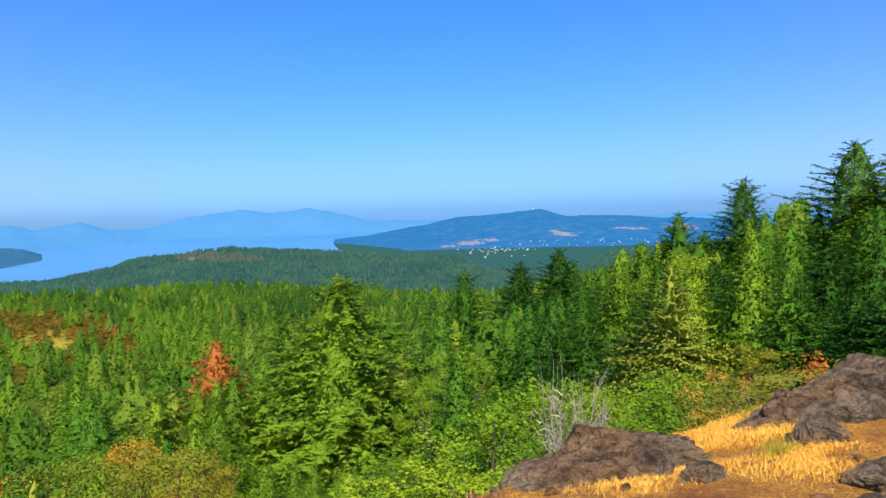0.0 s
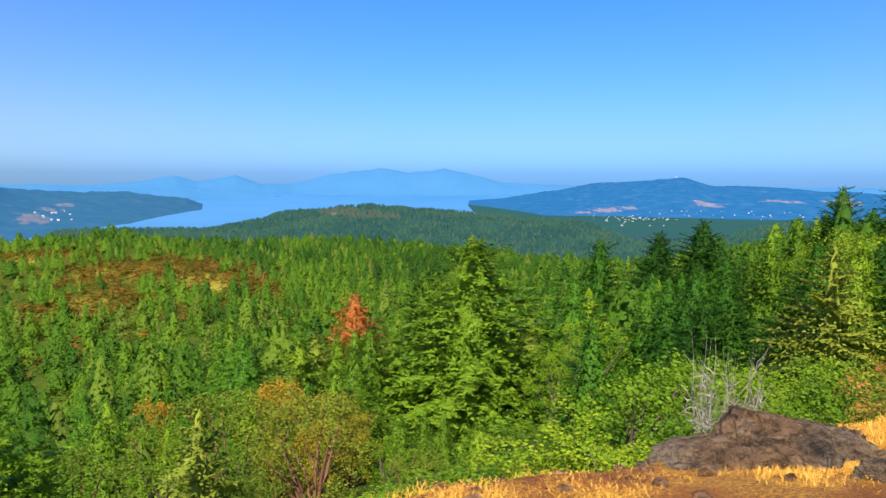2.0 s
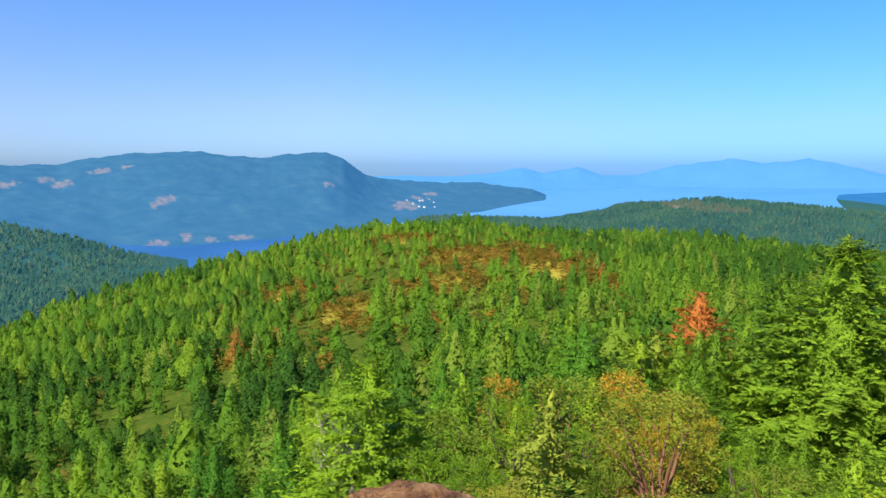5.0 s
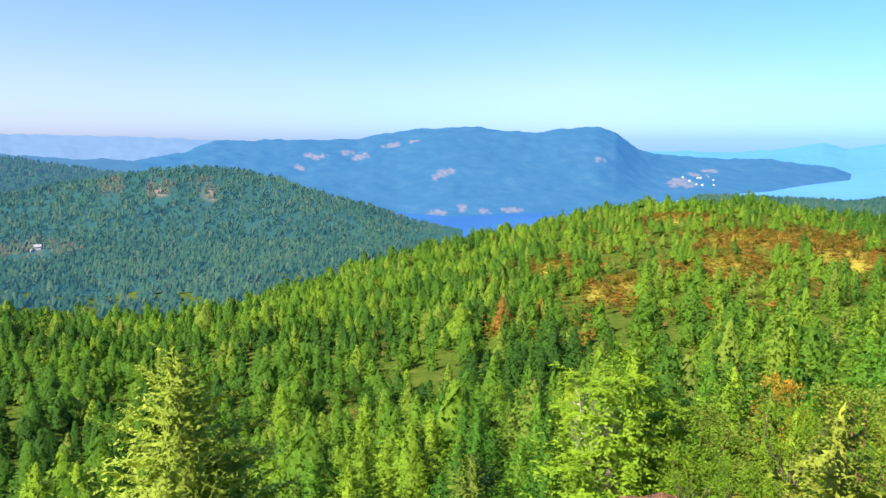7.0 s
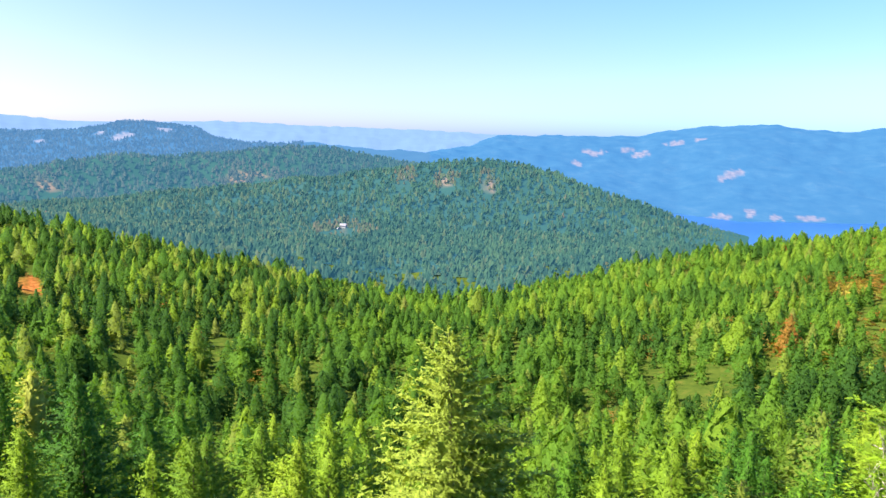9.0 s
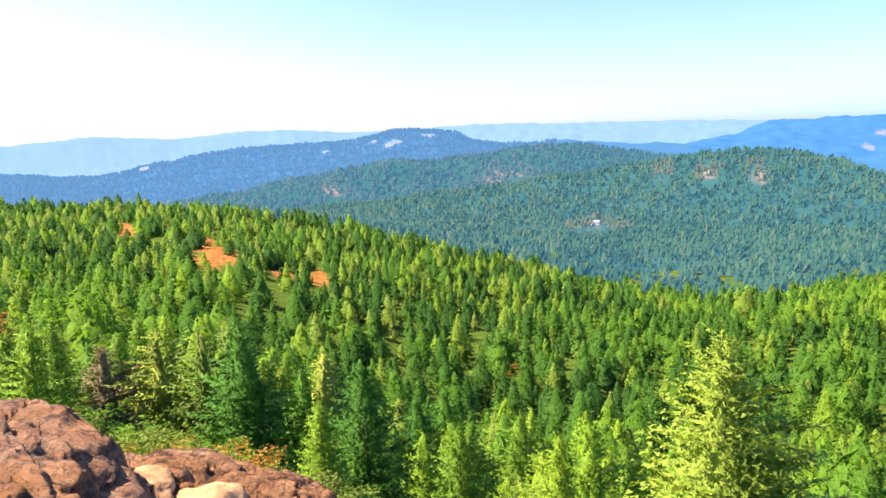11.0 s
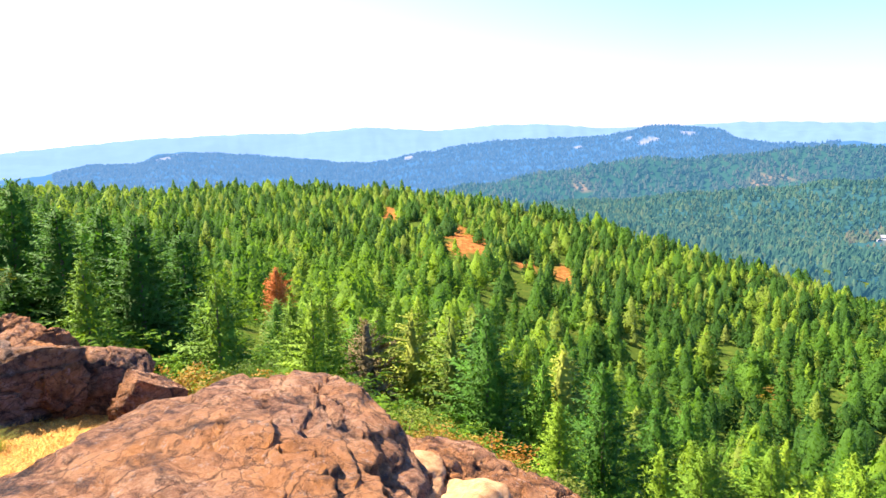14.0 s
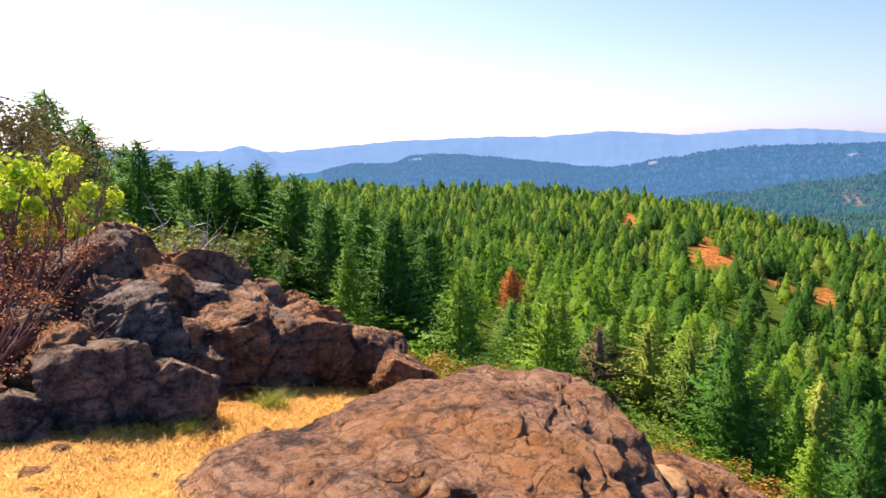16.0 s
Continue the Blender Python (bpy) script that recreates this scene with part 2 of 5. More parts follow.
def ledge_material():
    """Trodden summit ground: rusty soil, straw litter and grit."""
    n = Nodes("summit_soil")
    soil = n.ramp(n.noise(1.4, 8, 0.65), [(0.30, (0.17, 0.045, 0.010)), (0.48, (0.46, 0.145, 0.020)), (0.66, (0.68, 0.27, 0.036))])
    straw = n.ramp(n.noise(24, 6, 0.7), [(0.36, (0.42, 0.145, 0.018)), (0.62, (0.84, 0.42, 0.055))])
    f = n.ramp(n.noise(0.9, 6), [(0.36, (0, 0, 0)), (0.52, (1, 1, 1))])
    grit = n.ramp(n.place_noise(48, 5, 0.75), [(0.36, (0.42, 0.40, 0.38)), (0.50, (1.0, 1.0, 1.0)), (0.66, (1.3, 1.3, 1.3))])
    n.color(n.mix(1.0, n.mix(f, soil, straw), grit, "MULTIPLY"))
    n.bump(n.math("ADD", n.noise(16, 10, 0.8), n.math("MULTIPLY", n.place_noise(48, 5, 0.75), 0.4)), 1.0, 0.10)
    return n.mat


def rock_material(name, dark, mid, light, rust):
    """Weathered bedrock: mottled grain, rusty stains, pale lichen, thin dark joints and pits."""
    n = Nodes(name)
    tc = n.add("TexCoord")
    geo = n.add("NewGeometry").outputs["Position"]

    def grain(scale, detail=8.0, rough=0.7, kind="FBM"):
        t = n.add("TexNoise")
        t.noise_type = kind
        t.inputs["Scale"].default_value = scale
        t.inputs["Detail"].default_value = detail
        t.inputs["Roughness"].default_value = rough
        n.link(geo, t.inputs["Vector"])
        return t

    base = n.ramp(grain(3.2, 12, 0.8).outputs["Fac"], [(0.39, dark), (0.48, mid), (0.60, light)])
    stain = n.ramp(grain(0.8, 6, 0.6).outputs["Fac"], [(0.45, (0, 0, 0)), (0.62, (1, 1, 1))])
    c = n.mix(n.math("MULTIPLY", stain, 0.65), base, rust)
    warp = n.add("Mix")
    warp.data_type = "VECTOR"
    warp.inputs["Factor"].default_value = 0.22
    n.link(geo, warp.inputs[4])
    n.link(grain(2.4, 8, 0.7).outputs["Color"], warp.inputs[5])
    joints = None
    for scale, width, stretch, turn in ((1.3, 0.036, (1, 0.45, 1.6), 0.5), (3.6, 0.042, (0.5, 1.3, 2.4), -0.4), (7.5, 0.036, (1.2, 0.5, 1.6), 0.9)):
        mp = n.add("Mapping")
        mp.inputs["Scale"].default_value = stretch
        mp.inputs["Rotation"].default_value = (0.35, 0.2, turn)
        n.link(warp.outputs[1], mp.inputs["Vector"])
        v = n.add("TexVoronoi", feature="DISTANCE_TO_EDGE")
        v.inputs["Scale"].default_value = scale
        n.link(mp.outputs["Vector"], v.inputs["Vector"])
        line = n.ramp(v.outputs["Distance"], [(0.0, (1, 1, 1)), (width, (0, 0, 0))])
        patch = n.ramp(grain(scale * 0.9, 4).outputs["Fac"], [(0.42, (0, 0, 0)), (0.52, (1, 1, 1))])
        line = n.math("MULTIPLY", line, patch)
        joints = line if joints is None else n.math("MAXIMUM", joints, n.math("MULTIPLY", line, 0.8))
    fleck = n.ramp(grain(11, 8, 0.8).outputs["Fac"], [(0.56, (0, 0, 0)), (0.66, (1, 1, 1))])
    c = n.mix(n.math("MULTIPLY", fleck, 0.8), c, (0.58, 0.45, 0.33))
    pits = n.ramp(grain(8, 9, 0.85).outputs["Fac"], [(0.40, (1, 1, 1)), (0.47, (0, 0, 0))])
    c = n.mix(n.math("MULTIPLY", pits, 0.6), c, tuple(0.6 * v for v in dark))
    c = n.mix(n.math("MULTIPLY", joints, 0.85), c, (0.022, 0.014, 0.010))
    n.color(c)
    n.bsdf.inputs["Roughness"].default_value = 0.9
    crag = n.math("MULTIPLY", grain(2.6, 10, 0.6, "RIDGED_MULTIFRACTAL").outputs["Fac"], 0.22)
    h = n.math("ADD", crag, n.math("ADD", n.math("MULTIPLY", grain(7, 12, 0.8).outputs["Fac"], 0.8), n.math("MULTIPLY", grain(38, 6, 0.8).outputs["Fac"], 0.25)))
    h = n.math("SUBTRACT", h, n.math("ADD", n.math("MULTIPLY", pits, 0.15), n.math("MULTIPLY", joints, 0.35)))
    n.bump(h, 1.0, 0.24)
    return n.mat


M_GROUND = ground_material()
M_LEDGE = ledge_material()
M_ROCK = rock_material("weathered_bedrock", (0.105, 0.047, 0.024), (0.43, 0.20, 0.086), (0.70, 0.42, 0.23), (0.58, 0.235, 0.055))
M_ROCK_DARK = rock_material("dark_lichened_rock", (0.055, 0.040, 0.030), (0.25, 0.172, 0.112), (0.50, 0.39, 0.28), (0.46, 0.22, 0.08))


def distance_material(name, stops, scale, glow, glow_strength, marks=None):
    """Land far off, behind kilometres of air: a plain backdrop, its haze painted in as blue tint and a little glow."""
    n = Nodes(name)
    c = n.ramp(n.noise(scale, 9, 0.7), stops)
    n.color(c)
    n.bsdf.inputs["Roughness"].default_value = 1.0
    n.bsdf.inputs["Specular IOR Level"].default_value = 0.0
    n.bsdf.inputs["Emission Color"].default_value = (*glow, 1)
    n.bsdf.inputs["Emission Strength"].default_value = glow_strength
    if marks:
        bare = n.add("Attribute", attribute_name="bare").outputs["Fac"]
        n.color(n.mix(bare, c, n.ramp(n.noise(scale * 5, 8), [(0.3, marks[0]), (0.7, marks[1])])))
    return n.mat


# blue base tints and emission paint the air's haze on each range
M_HILL = distance_material("haze_painted_wooded_hill", [(0.3, (0.013, 0.038, 0.022)), (0.6, (0.018, 0.048, 0.027)), (0.8, (0.030, 0.056, 0.030))], 0.02, (0.055, 0.26, 0.42), 0.17, ((0.10, 0.075, 0.04), (0.20, 0.12, 0.07)))
M_MOUNTAIN = distance_material("haze_painted_far_mountain", [(0.3, (0.012, 0.040, 0.058)), (0.55, (0.020, 0.054, 0.070)), (0.78, (0.038, 0.074, 0.082))], 0.02, (0.06, 0.32, 0.82), 0.22, ((0.06, 0.055, 0.05), (0.15, 0.12, 0.09)))
M_MOUNTAIN_SEA = distance_material("haze_painted_seaward_mountain", [(0.3, (0.006, 0.034, 0.060)), (0.5, (0.012, 0.048, 0.080)), (0.72, (0.04, 0.080, 0.095))], 0.022, (0.03, 0.31, 0.95), 0.28, ((0.10, 0.08, 0.06), (0.26, 0.17, 0.09)))
M_MOUNTAIN_LAND = distance_material("haze_painted_inland_mountain", [(0.3, (0.005, 0.013, 0.014)), (0.55, (0.008, 0.018, 0.018)), (0.78, (0.015, 0.026, 0.024))], 0.012, (0.085, 0.27, 0.54), 0.40, ((0.07, 0.058, 0.045), (0.15, 0.11, 0.08)))
M_FAR = distance_material("haze_painted_far_range", [(0.3, (0.03, 0.085, 0.19)), (0.7, (0.04, 0.10, 0.22))], 0.006, (0.10, 0.46, 0.92), 0.33)
M_FAR_LAND = distance_material("haze_painted_inland_range", [(0.3, (0.045, 0.085, 0.14)), (0.7, (0.055, 0.10, 0.155))], 0.006, (0.32, 0.56, 0.96), 0.18)


def plain(name, col, rough=0.6):
    n = Nodes(name)
    f = n.noise(0.8, 6)
    n.color(n.mix(n.math("MULTIPLY", f, 0.35), col, tuple(0.6 * v for v in col)))
    n.bsdf.inputs["Roughness"].default_value = rough
    return n.mat


M_WHITE = plain("white_house_wall", (0.48, 0.50, 0.52))
M_ROOF = plain("grey_roof", (0.22, 0.23, 0.26))


def water_material(name, deep, shallow, gloss):
    n = Nodes(name)
    n.color(n.ramp(n.place_noise(0.004, 4), [(0.35, deep), (0.7, shallow)]))
    n.bsdf.inputs["Roughness"].default_value = 0.3
    n.bsdf.inputs["Specular IOR Level"].default_value = gloss
    n.bump(n.noise(0.15, 4), 0.05, 0.3)
    return n.mat


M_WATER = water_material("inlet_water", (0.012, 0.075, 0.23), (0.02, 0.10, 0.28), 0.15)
# same sea farther out: haze is put into its paler base colour
M_SEA = water_material("haze_painted_open_water", (0.05, 0.20, 0.42), (0.07, 0.25, 0.48), 0.3)


def grass_material():
    n = Nodes("dry_grass")
    isl = n.add("NewGeometry").outputs["Random Per Island"]
    f = n.math("ADD", n.math("MULTIPLY", isl, 0.7), n.math("MULTIPLY", n.noise(0.7), 0.4))
    n.color(n.ramp(f, [(0.15, (0.42, 0.18, 0.020)), (0.5, (0.70, 0.35, 0.042)), (0.85, (0.84, 0.51, 0.085))]))
    n.bsdf.inputs["Roughness"].default_value = 0.7
    return n.mat


M_GRASS = grass_material()
M_GREENGRASS = leaf_material("green_grass", [(0.0, (0.18, 0.22, 0.02)), (0.6, (0.36, 0.36, 0.03)), (1.0, (0.55, 0.48, 0.08))])

# ---- the lie of the land ----
EYE = 1.6
SEA = EYE - 120.0


def tab(az, rows, col):
    rows = np.array(rows, float)
    return np.interp(az, rows[:, 0], rows[:, col])


def fade(x):
    return x * x * (3 - 2 * x)


def hash2(i, j, seed):
    v = np.sin(i * 127.1 + j * 311.7 + seed * 74.7) * 43758.5453
    return v - np.floor(v)


def vnoise(x, y, seed=0):
    i, j = np.floor(x), np.floor(y)
    u, v = fade(x - i), fade(y - j)
    a = hash2(i, j, seed) * (1 - u) + hash2(i + 1, j, seed) * u
    b = hash2(i, j + 1, seed) * (1 - u) + hash2(i + 1, j + 1, seed) * u
    return a * (1 - v) + b * v - 0.5


def fbm(x, y, octaves=4, seed=0):
    return sum(vnoise(x * 2 ** k, y * 2 ** k, seed + k) / 2 ** k for k in range(octaves))


# azimuth, distance of the ledge's brink, its height against the eye
BRINK = [(-60, 14, -2.2), (-33, 12, -2.5), (-20, 9.5, -2.9), (-14.5, 8.5, -2.83), (-8, 7.2, -2.72), (-3, 6.2, -2.5), (0, 5.6, -2.3), (7.5, 4.9, -2.05), (14, 4.45, -2.0), (22, 4.1, -2.0), (40, 3.7, -1.85), (60, 4.0, -2.1),
         (80, 4.5, -2.45), (100, 5.5, -2.95), (115, 6.5, -3.3), (122, 7.0, -3.2), (133, 8.2, -2.95), (145, 9, -2.7), (155, 11, -2.6), (165, 14, -2.3), (180, 16, -1.9), (300, 14, -2.2)]
# azimuth, height against the eye at 18, 50, 130 and 300 m
SLOPE = [(-60, -4, -7, -11, -16), (-33, -4.5, -8, -14, -20), (-20, -5, -9.5, -18, -28), (-5, -7.5, -15, -28, -45), (8, -9, -20, -34, -48), (30, -9.5, -23, -38, -50), (45, -10.5, -26, -46, -56),
         (62, -13, -32, -54, -70), (80, -14, -34, -58, -80), (100, -13, -32, -54, -68), (120, -9.5, -21, -38, -46), (135, -7, -15, -30, -37), (150, -5, -10, -20, -27), (165, -3.5, -7, -13, -18), (180, -2.5, -5, -8, -12), (300, -4, -7, -11, -16)]
# azimuth, distance, elevation of the treetops along the spurs round the valley
SPUR = [(-60, 420, -2), (-33, 420, -2.5), (-20, 450, -3.6), (-5, 500, -7), (3, 520, -6.3), (14, 560, -5.2), (25, 600, -5.15), (35, 620, -4.15), (41, 620, -4.4), (46, 600, -5.05), (52, 560, -6.5),
        (58, 520, -7.9), (65, 480, -9.4), (70, 450, -10.9), (75, 420, -12.1), (80, 400, -13), (85, 400, -12.8), (91, 400, -11.4), (96, 410, -10), (103, 430, -8.2), (109, 450, -6.4), (116, 480, -5),
        (121, 500, -4.2), (126, 520, -3.6), (134, 540, -3.2), (143, 520, -3.1), (152, 480, -2.7), (165, 420, -1.5), (180, 400, -0.5), (300, 420, -2)]
# azimuth, height of the hollow behind the spurs
HOLLOW = [(-60, -60), (-40, -60), (-5, -100), (10, -95), (35, -97), (45, -118), (52, -128), (60, -116), (65, -112), (80, -106), (100, -96), (115, -82), (130, -78), (180, -60), (300, -60)]
# azimuth, distance, elevation of the treetops on the middle hills
HILLS = [(-60, 1000, -2.6), (-16, 1000, -3.3), (-12, 1000, -4.2), (-6, 1100, -5.2), (-5.1, 1120, -4.9), (-3.1, 1180, -4.15), (-1.1, 1240, -3.55), (0.4, 1270, -3.49), (3.4, 1300, -3.36), (5.3, 1300, -3.22),
         (7.9, 1300, -2.93), (11, 1300, -2.62), (13, 1300, -2.54), (15.9, 1300, -2.38), (18.4, 1300, -2.5), (20.7, 1300, -2.62), (22.6, 1300, -2.85), (23.6, 1300, -3.07), (24.7, 1300, -3.45), (27.1, 1300, -3.72),
         (28.6, 1310, -4.05), (31.7, 1330, -4.06), (34.3, 1350, -3.95), (39, 1320, -3.97), (42, 1200, -5.4), (45, 1100, -7.2), (52, 1000, -7.9), (56, 950, -6.95), (61.2, 940, -6.05)]
HILLS_2 = [(65.7, 930, -4.62), (70.2, 940, -3.06), (72.5, 945, -2.31), (75.2, 950, -1.78), (78, 950, -1.56), (80.2, 950, -1.7), (82.7, 950, -2.08), (85.6, 950, -2.66), (90.5, 950, -3.2), (96.3, 950, -3.78),
           (102, 950, -4.37), (108.5, 960, -4.78), (113.3, 970, -5.15), (120, 980, -5.6), (135, 1000, -5.0), (180, 1000, -2.5), (300, 1000, -2.6)]
# azimuth, elevation of the treetops on the ridge behind the middle hills
RIDGE = [(70, -4.4), (76, -3.2), (80, -2.6), (82.5, -2.15), (84.8, -1.7), (87.2, -1.25), (89, -1.06), (91.3, -0.9), (94.7, -0.88), (96.5, -1.1), (98.5, -1.38), (101.7, -1.6), (106.2, -1.66), (110.8, -2.38), (115.8, -3.21), (119.3, -3.64), (126, -4.6), (135, -5.2)]
# azimuth, distance and height of the far shore or the lowland before the mountains
SHORE = [(-60, 1900, -108), (2, 1900, -110), (6, 2400, -114), (9.5, 3000, -124), (24, 3000, -126), (28, 2700, -121), (29, 2400, -120), (34, 1810, -120), (40, 1500, -120), (45, 1300, -120), (50.6, 1170, -121),
         (58, 1090, -122), (61, 1130, -122), (62.5, 1170, -121), (64, 1160, -117), (66, 1150, -112), (75, 1190, -85), (90, 1230, -62), (100, 1230, -70), (115, 1250, -92), (126, 1300, -100), (180, 1400, -90), (300, 1900, -108)]
# azimuth, distance, elevation of the mountains' skyline
MOUNT = [(-60, 3300, -1.3), (-27, 3300, -1.6), (-23, 3300, -1.3), (-18, 3300, -1.12), (-14.3, 3300, -0.92), (-10.7, 3300, -0.86), (-8.8, 3300, -0.25), (-7.3, 3300, -0.31), (-4.3, 3300, -0.59), (-2.1, 3300, -0.7),
         (1.4, 3250, -1.39), (5.1, 3200, -1.95), (9.7, 3150, -2.3), (11, 3150, -2.6), (24, 3200, -2.6), (28, 2900, -2.75), (28.8, 2850, -2.45), (30, 2800, -1.97), (34, 2700, -1.52), (40, 2500, -1.28)]
MOUNT_2 = [(40, 2500, -1.28), (41.9, 2400, -1.12), (43.5, 2200, -0.83), (45.2, 2100, 0.45), (46.5, 2100, 0.93), (49.5, 2100, 0.9), (50.8, 2100, 0.6), (54.8, 2100, 0.82), (56.1, 2100, 1.04), (60.6, 2100, 0.95),
           (64.3, 2100, 0.37), (65.6, 2100, 0.02), (76.6, 2000, 0.0), (79, 1850, -0.9), (82.4, 1600, -1.45), (86.8, 1550, -1.3), (90.4, 1550, -0.9), (94.5, 1600, -0.96), (96.5, 1700, -1.0)]
MOUNT_3 = [(98, 1850, -0.8), (100.2, 1900, 0.11), (101.5, 1900, 0.34), (103.8, 1900, 0.48), (105.2, 1900, 0.42), (106.5, 1900, 0.09), (108.4, 1900, -0.26), (112, 1900, -0.3), (116.4, 1950, -0.4), (119, 1950, -0.53), (121.6, 2000, -1.06),
           (123.1, 2000, -1.12), (124.9, 2000, -1.62), (127.5, 2100, -1.98), (129.7, 2200, -1.86), (132, 2300, -1.57), (135.7, 2300, -1.12), (139.3, 2300, -0.84), (141.2, 2300, -0.74), (142.9, 2300, -0.8), (144.3, 2300, -1.4), (147.8, 2300, -1.45), (152, 2300, -2.3), (180, 2300, -2), (300, 3300, -1.3)]
# azimuth, distance, elevation of islands and plateaus behind
BACK = [(-60, 3700, -2.2), (22, 3700, -2.2), (23.5, 3650, -1.65), (27, 3600, -1.35), (32.8, 3500, -1.2), (43, 3400, -1.0), (60, 3200, -1.0), (78, 3000, -0.28), (84.8, 3000, -0.42), (88.5, 3000, -0.24), (94.9, 3000, 0.0), (99.8, 3000, 0.08), (103, 3000, -1.2), (150, 3400, -1.4),
        (153.5, 3400, -1.1), (154.8, 3400, -0.2), (156, 3400, 0.15), (157.4, 3400, -0.2), (158.6, 3400, -0.65), (165, 3400, -1.2), (300, 3700, -2.2)]
# azimuth, elevation of the farthest skyline
FAR = [(-60, -0.9), (0.6, -0.94), (5, -0.73), (7.4, -0.14), (10, 0.39), (12.8, 0.05), (15.1, 0.38), (19.1, -0.1), (22.2, -0.95), (24.3, -0.95), (26.4, -0.2), (29.2, -0.75), (30.8, -0.2), (33.5, -0.74),
       (36, -1.05), (43, -0.98), (60, -0.6), (77, 0), (82.4, 0.26), (90.5, 0.45), (92, 0.52), (98, 0.68), (105, 0.5), (108.3, 0.48), (112.8, 0.92), (117.2, 0.88), (121.5, 0.58), (127.2, 0.98), (132.2, 0.58), (136.5, 0.62), (144, 0.36)]
FAR_2 = [(144, 0.36), (148.6, -0.05), (153, -0.4), (158.5, -0.3), (165, -0.1), (180, 0.2), (300, -0.9)]


def join(*parts):
    return [r for p in parts for r in p]


def land_profile(az):
    """The distances and heights (against the eye) of the land's folds along each azimuth."""
    z0 = np.zeros_like(az)
    rows = [(z0 + 0.004, z0 - 1.6), (z0 + 2.6, z0 - 1.65)]
    br, bz = tab(az, BRINK, 1), tab(az, BRINK, 2)
    rows += [(br, bz), (br + 3.0, bz - 2.0)]
    far = np.maximum(br + 7, 18.0)
    rows += [(far, np.minimum(tab(az, SLOPE, 1), bz - 2.4))]
    rows += [(z0 + r, tab(az, SLOPE, k)) for r, k in ((50.0, 2), (130.0, 3), (300.0, 4))]
    tops = lambda t, cover: (tab(az, t, 1), tab(az, t, 1) * np.tan(np.radians(tab(az, t, 2))) - cover)
    rows += [tops(SPUR, 8.0)]
    rows += [(z0 + 780, tab(az, HOLLOW, 1))]
    hr, hz = tops(join(HILLS, HILLS_2), 8.0)
    apart = np.clip((az - 70) / 6, 0, 1) * np.clip((133 - az) / 8, 0, 1)
    drowned = np.clip((az + 45) / 2, 0, 1) * np.clip((64 - az) / 2, 0, 1)
    ridge = (1 - apart) * np.where(drowned > 0.5, np.interp(az, (2, 8), (-113, -124)), hz - 14) + apart * ((hr + 150) * np.tan(np.radians(tab(az, RIDGE, 1))) - 8.0)
    rows += [(hr, hz), (hr + 50, np.where(drowned > 0.5, np.maximum(hz - 14, np.interp(az, (2, 8), (-112, -124))), np.minimum(hz, ridge) - 7)), (hr + 110 + 40 * apart, ridge)]
    rows += [(tab(az, SHORE, 1), tab(az, SHORE, 2))]
    mr, mz = tops(join(MOUNT, MOUNT_2, MOUNT_3), 0.0)
    rows += [(mr, mz), (mr + 180, np.minimum(mz - 25, -60 + z0))]
    kr, kz = tops(BACK, 0.0)
    rows += [(kr, kz), (kr + 150, np.minimum(kz - 15, -80 + z0))]
    rows += [(z0 + 4400, 4400 * np.tan(np.radians(tab(az, join(FAR, FAR_2), 1)))), (z0 + 4850, z0 - 90)]
    return np.array([r for r, _ in rows]), np.array([z for _, z in rows])


def sheet(az, u):
    """Distance and height of the land at the fold number u (a fraction), for arrays az and u."""
    rr, zz = land_profile(az)
    k = np.clip(np.floor(u).astype(int), 0, len(rr) - 2)
    f = u - k
    cols = np.arange(len(az))
    r = rr[k, cols] ** (1 - f) * rr[k + 1, cols] ** f
    g = (r - rr[k, cols]) / (rr[k + 1, cols] - rr[k, cols])
    g = np.where(k >= 7, 0.45 * g + 0.55 * fade(g), 0.7 * g + 0.3 * fade(g))
    z = zz[k, cols] * (1 - g) + zz[k + 1, cols] * g
    a = np.radians(az)
    x, y = -np.sin(a) * r, np.cos(a) * r
    rough = np.where(r < 20, 0.12 * fbm(x * 0.7, y * 0.7, 4, 3), 0) + np.where(r > 20, np.minimum(r, 600) * 0.012 * fbm(x / 40, y / 40, 4, 9), 0)
    rough += np.where(u > 12.5, np.minimum(r, 2500) * 0.010 * fbm(x / 220, y / 220, 5, 21) * np.minimum(1, np.abs(u - np.round(u)) * 2 + 0.15), 0)
    rough = np.where(u > 8.5, rough * np.clip((z + 119) / 30, 0, 1), rough)
    return x, y, z + rough + EYE, r


AZ_GRID = np.concatenate([np.arange(-60, 190, 0.5), np.arange(190, 300, 3.0)])
LOGR = np.linspace(math.log(0.4), math.log(4800), 700)
LAND = []
for a_deg in AZ_GRID:
    us = np.linspace(0, 18.99, 1000)
    _, _, zz_, rr_ = sheet(np.full(len(us), a_deg), us)
    LAND.append(np.interp(LOGR, np.log(rr_), zz_))
LAND = np.array(LAND)


def land_z(az, r):
    """Height of the land at an azimuth (degrees) and distance: numbers or arrays."""
    az, r = np.atleast_1d(np.asarray(az, float)), np.atleast_1d(np.asarray(r, float))
    az = np.where(az < -60, az + 360, az)
    i = np.clip(np.searchsorted(AZ_GRID, az) - 1, 0, len(AZ_GRID) - 2)
    f = np.clip((az - AZ_GRID[i]) / (AZ_GRID[i + 1] - AZ_GRID[i]), 0, 1)
    q = (np.log(r) - LOGR[0]) / (LOGR[1] - LOGR[0])
    j = np.clip(np.floor(q).astype(int), 0, len(LOGR) - 2)
    g = q - j
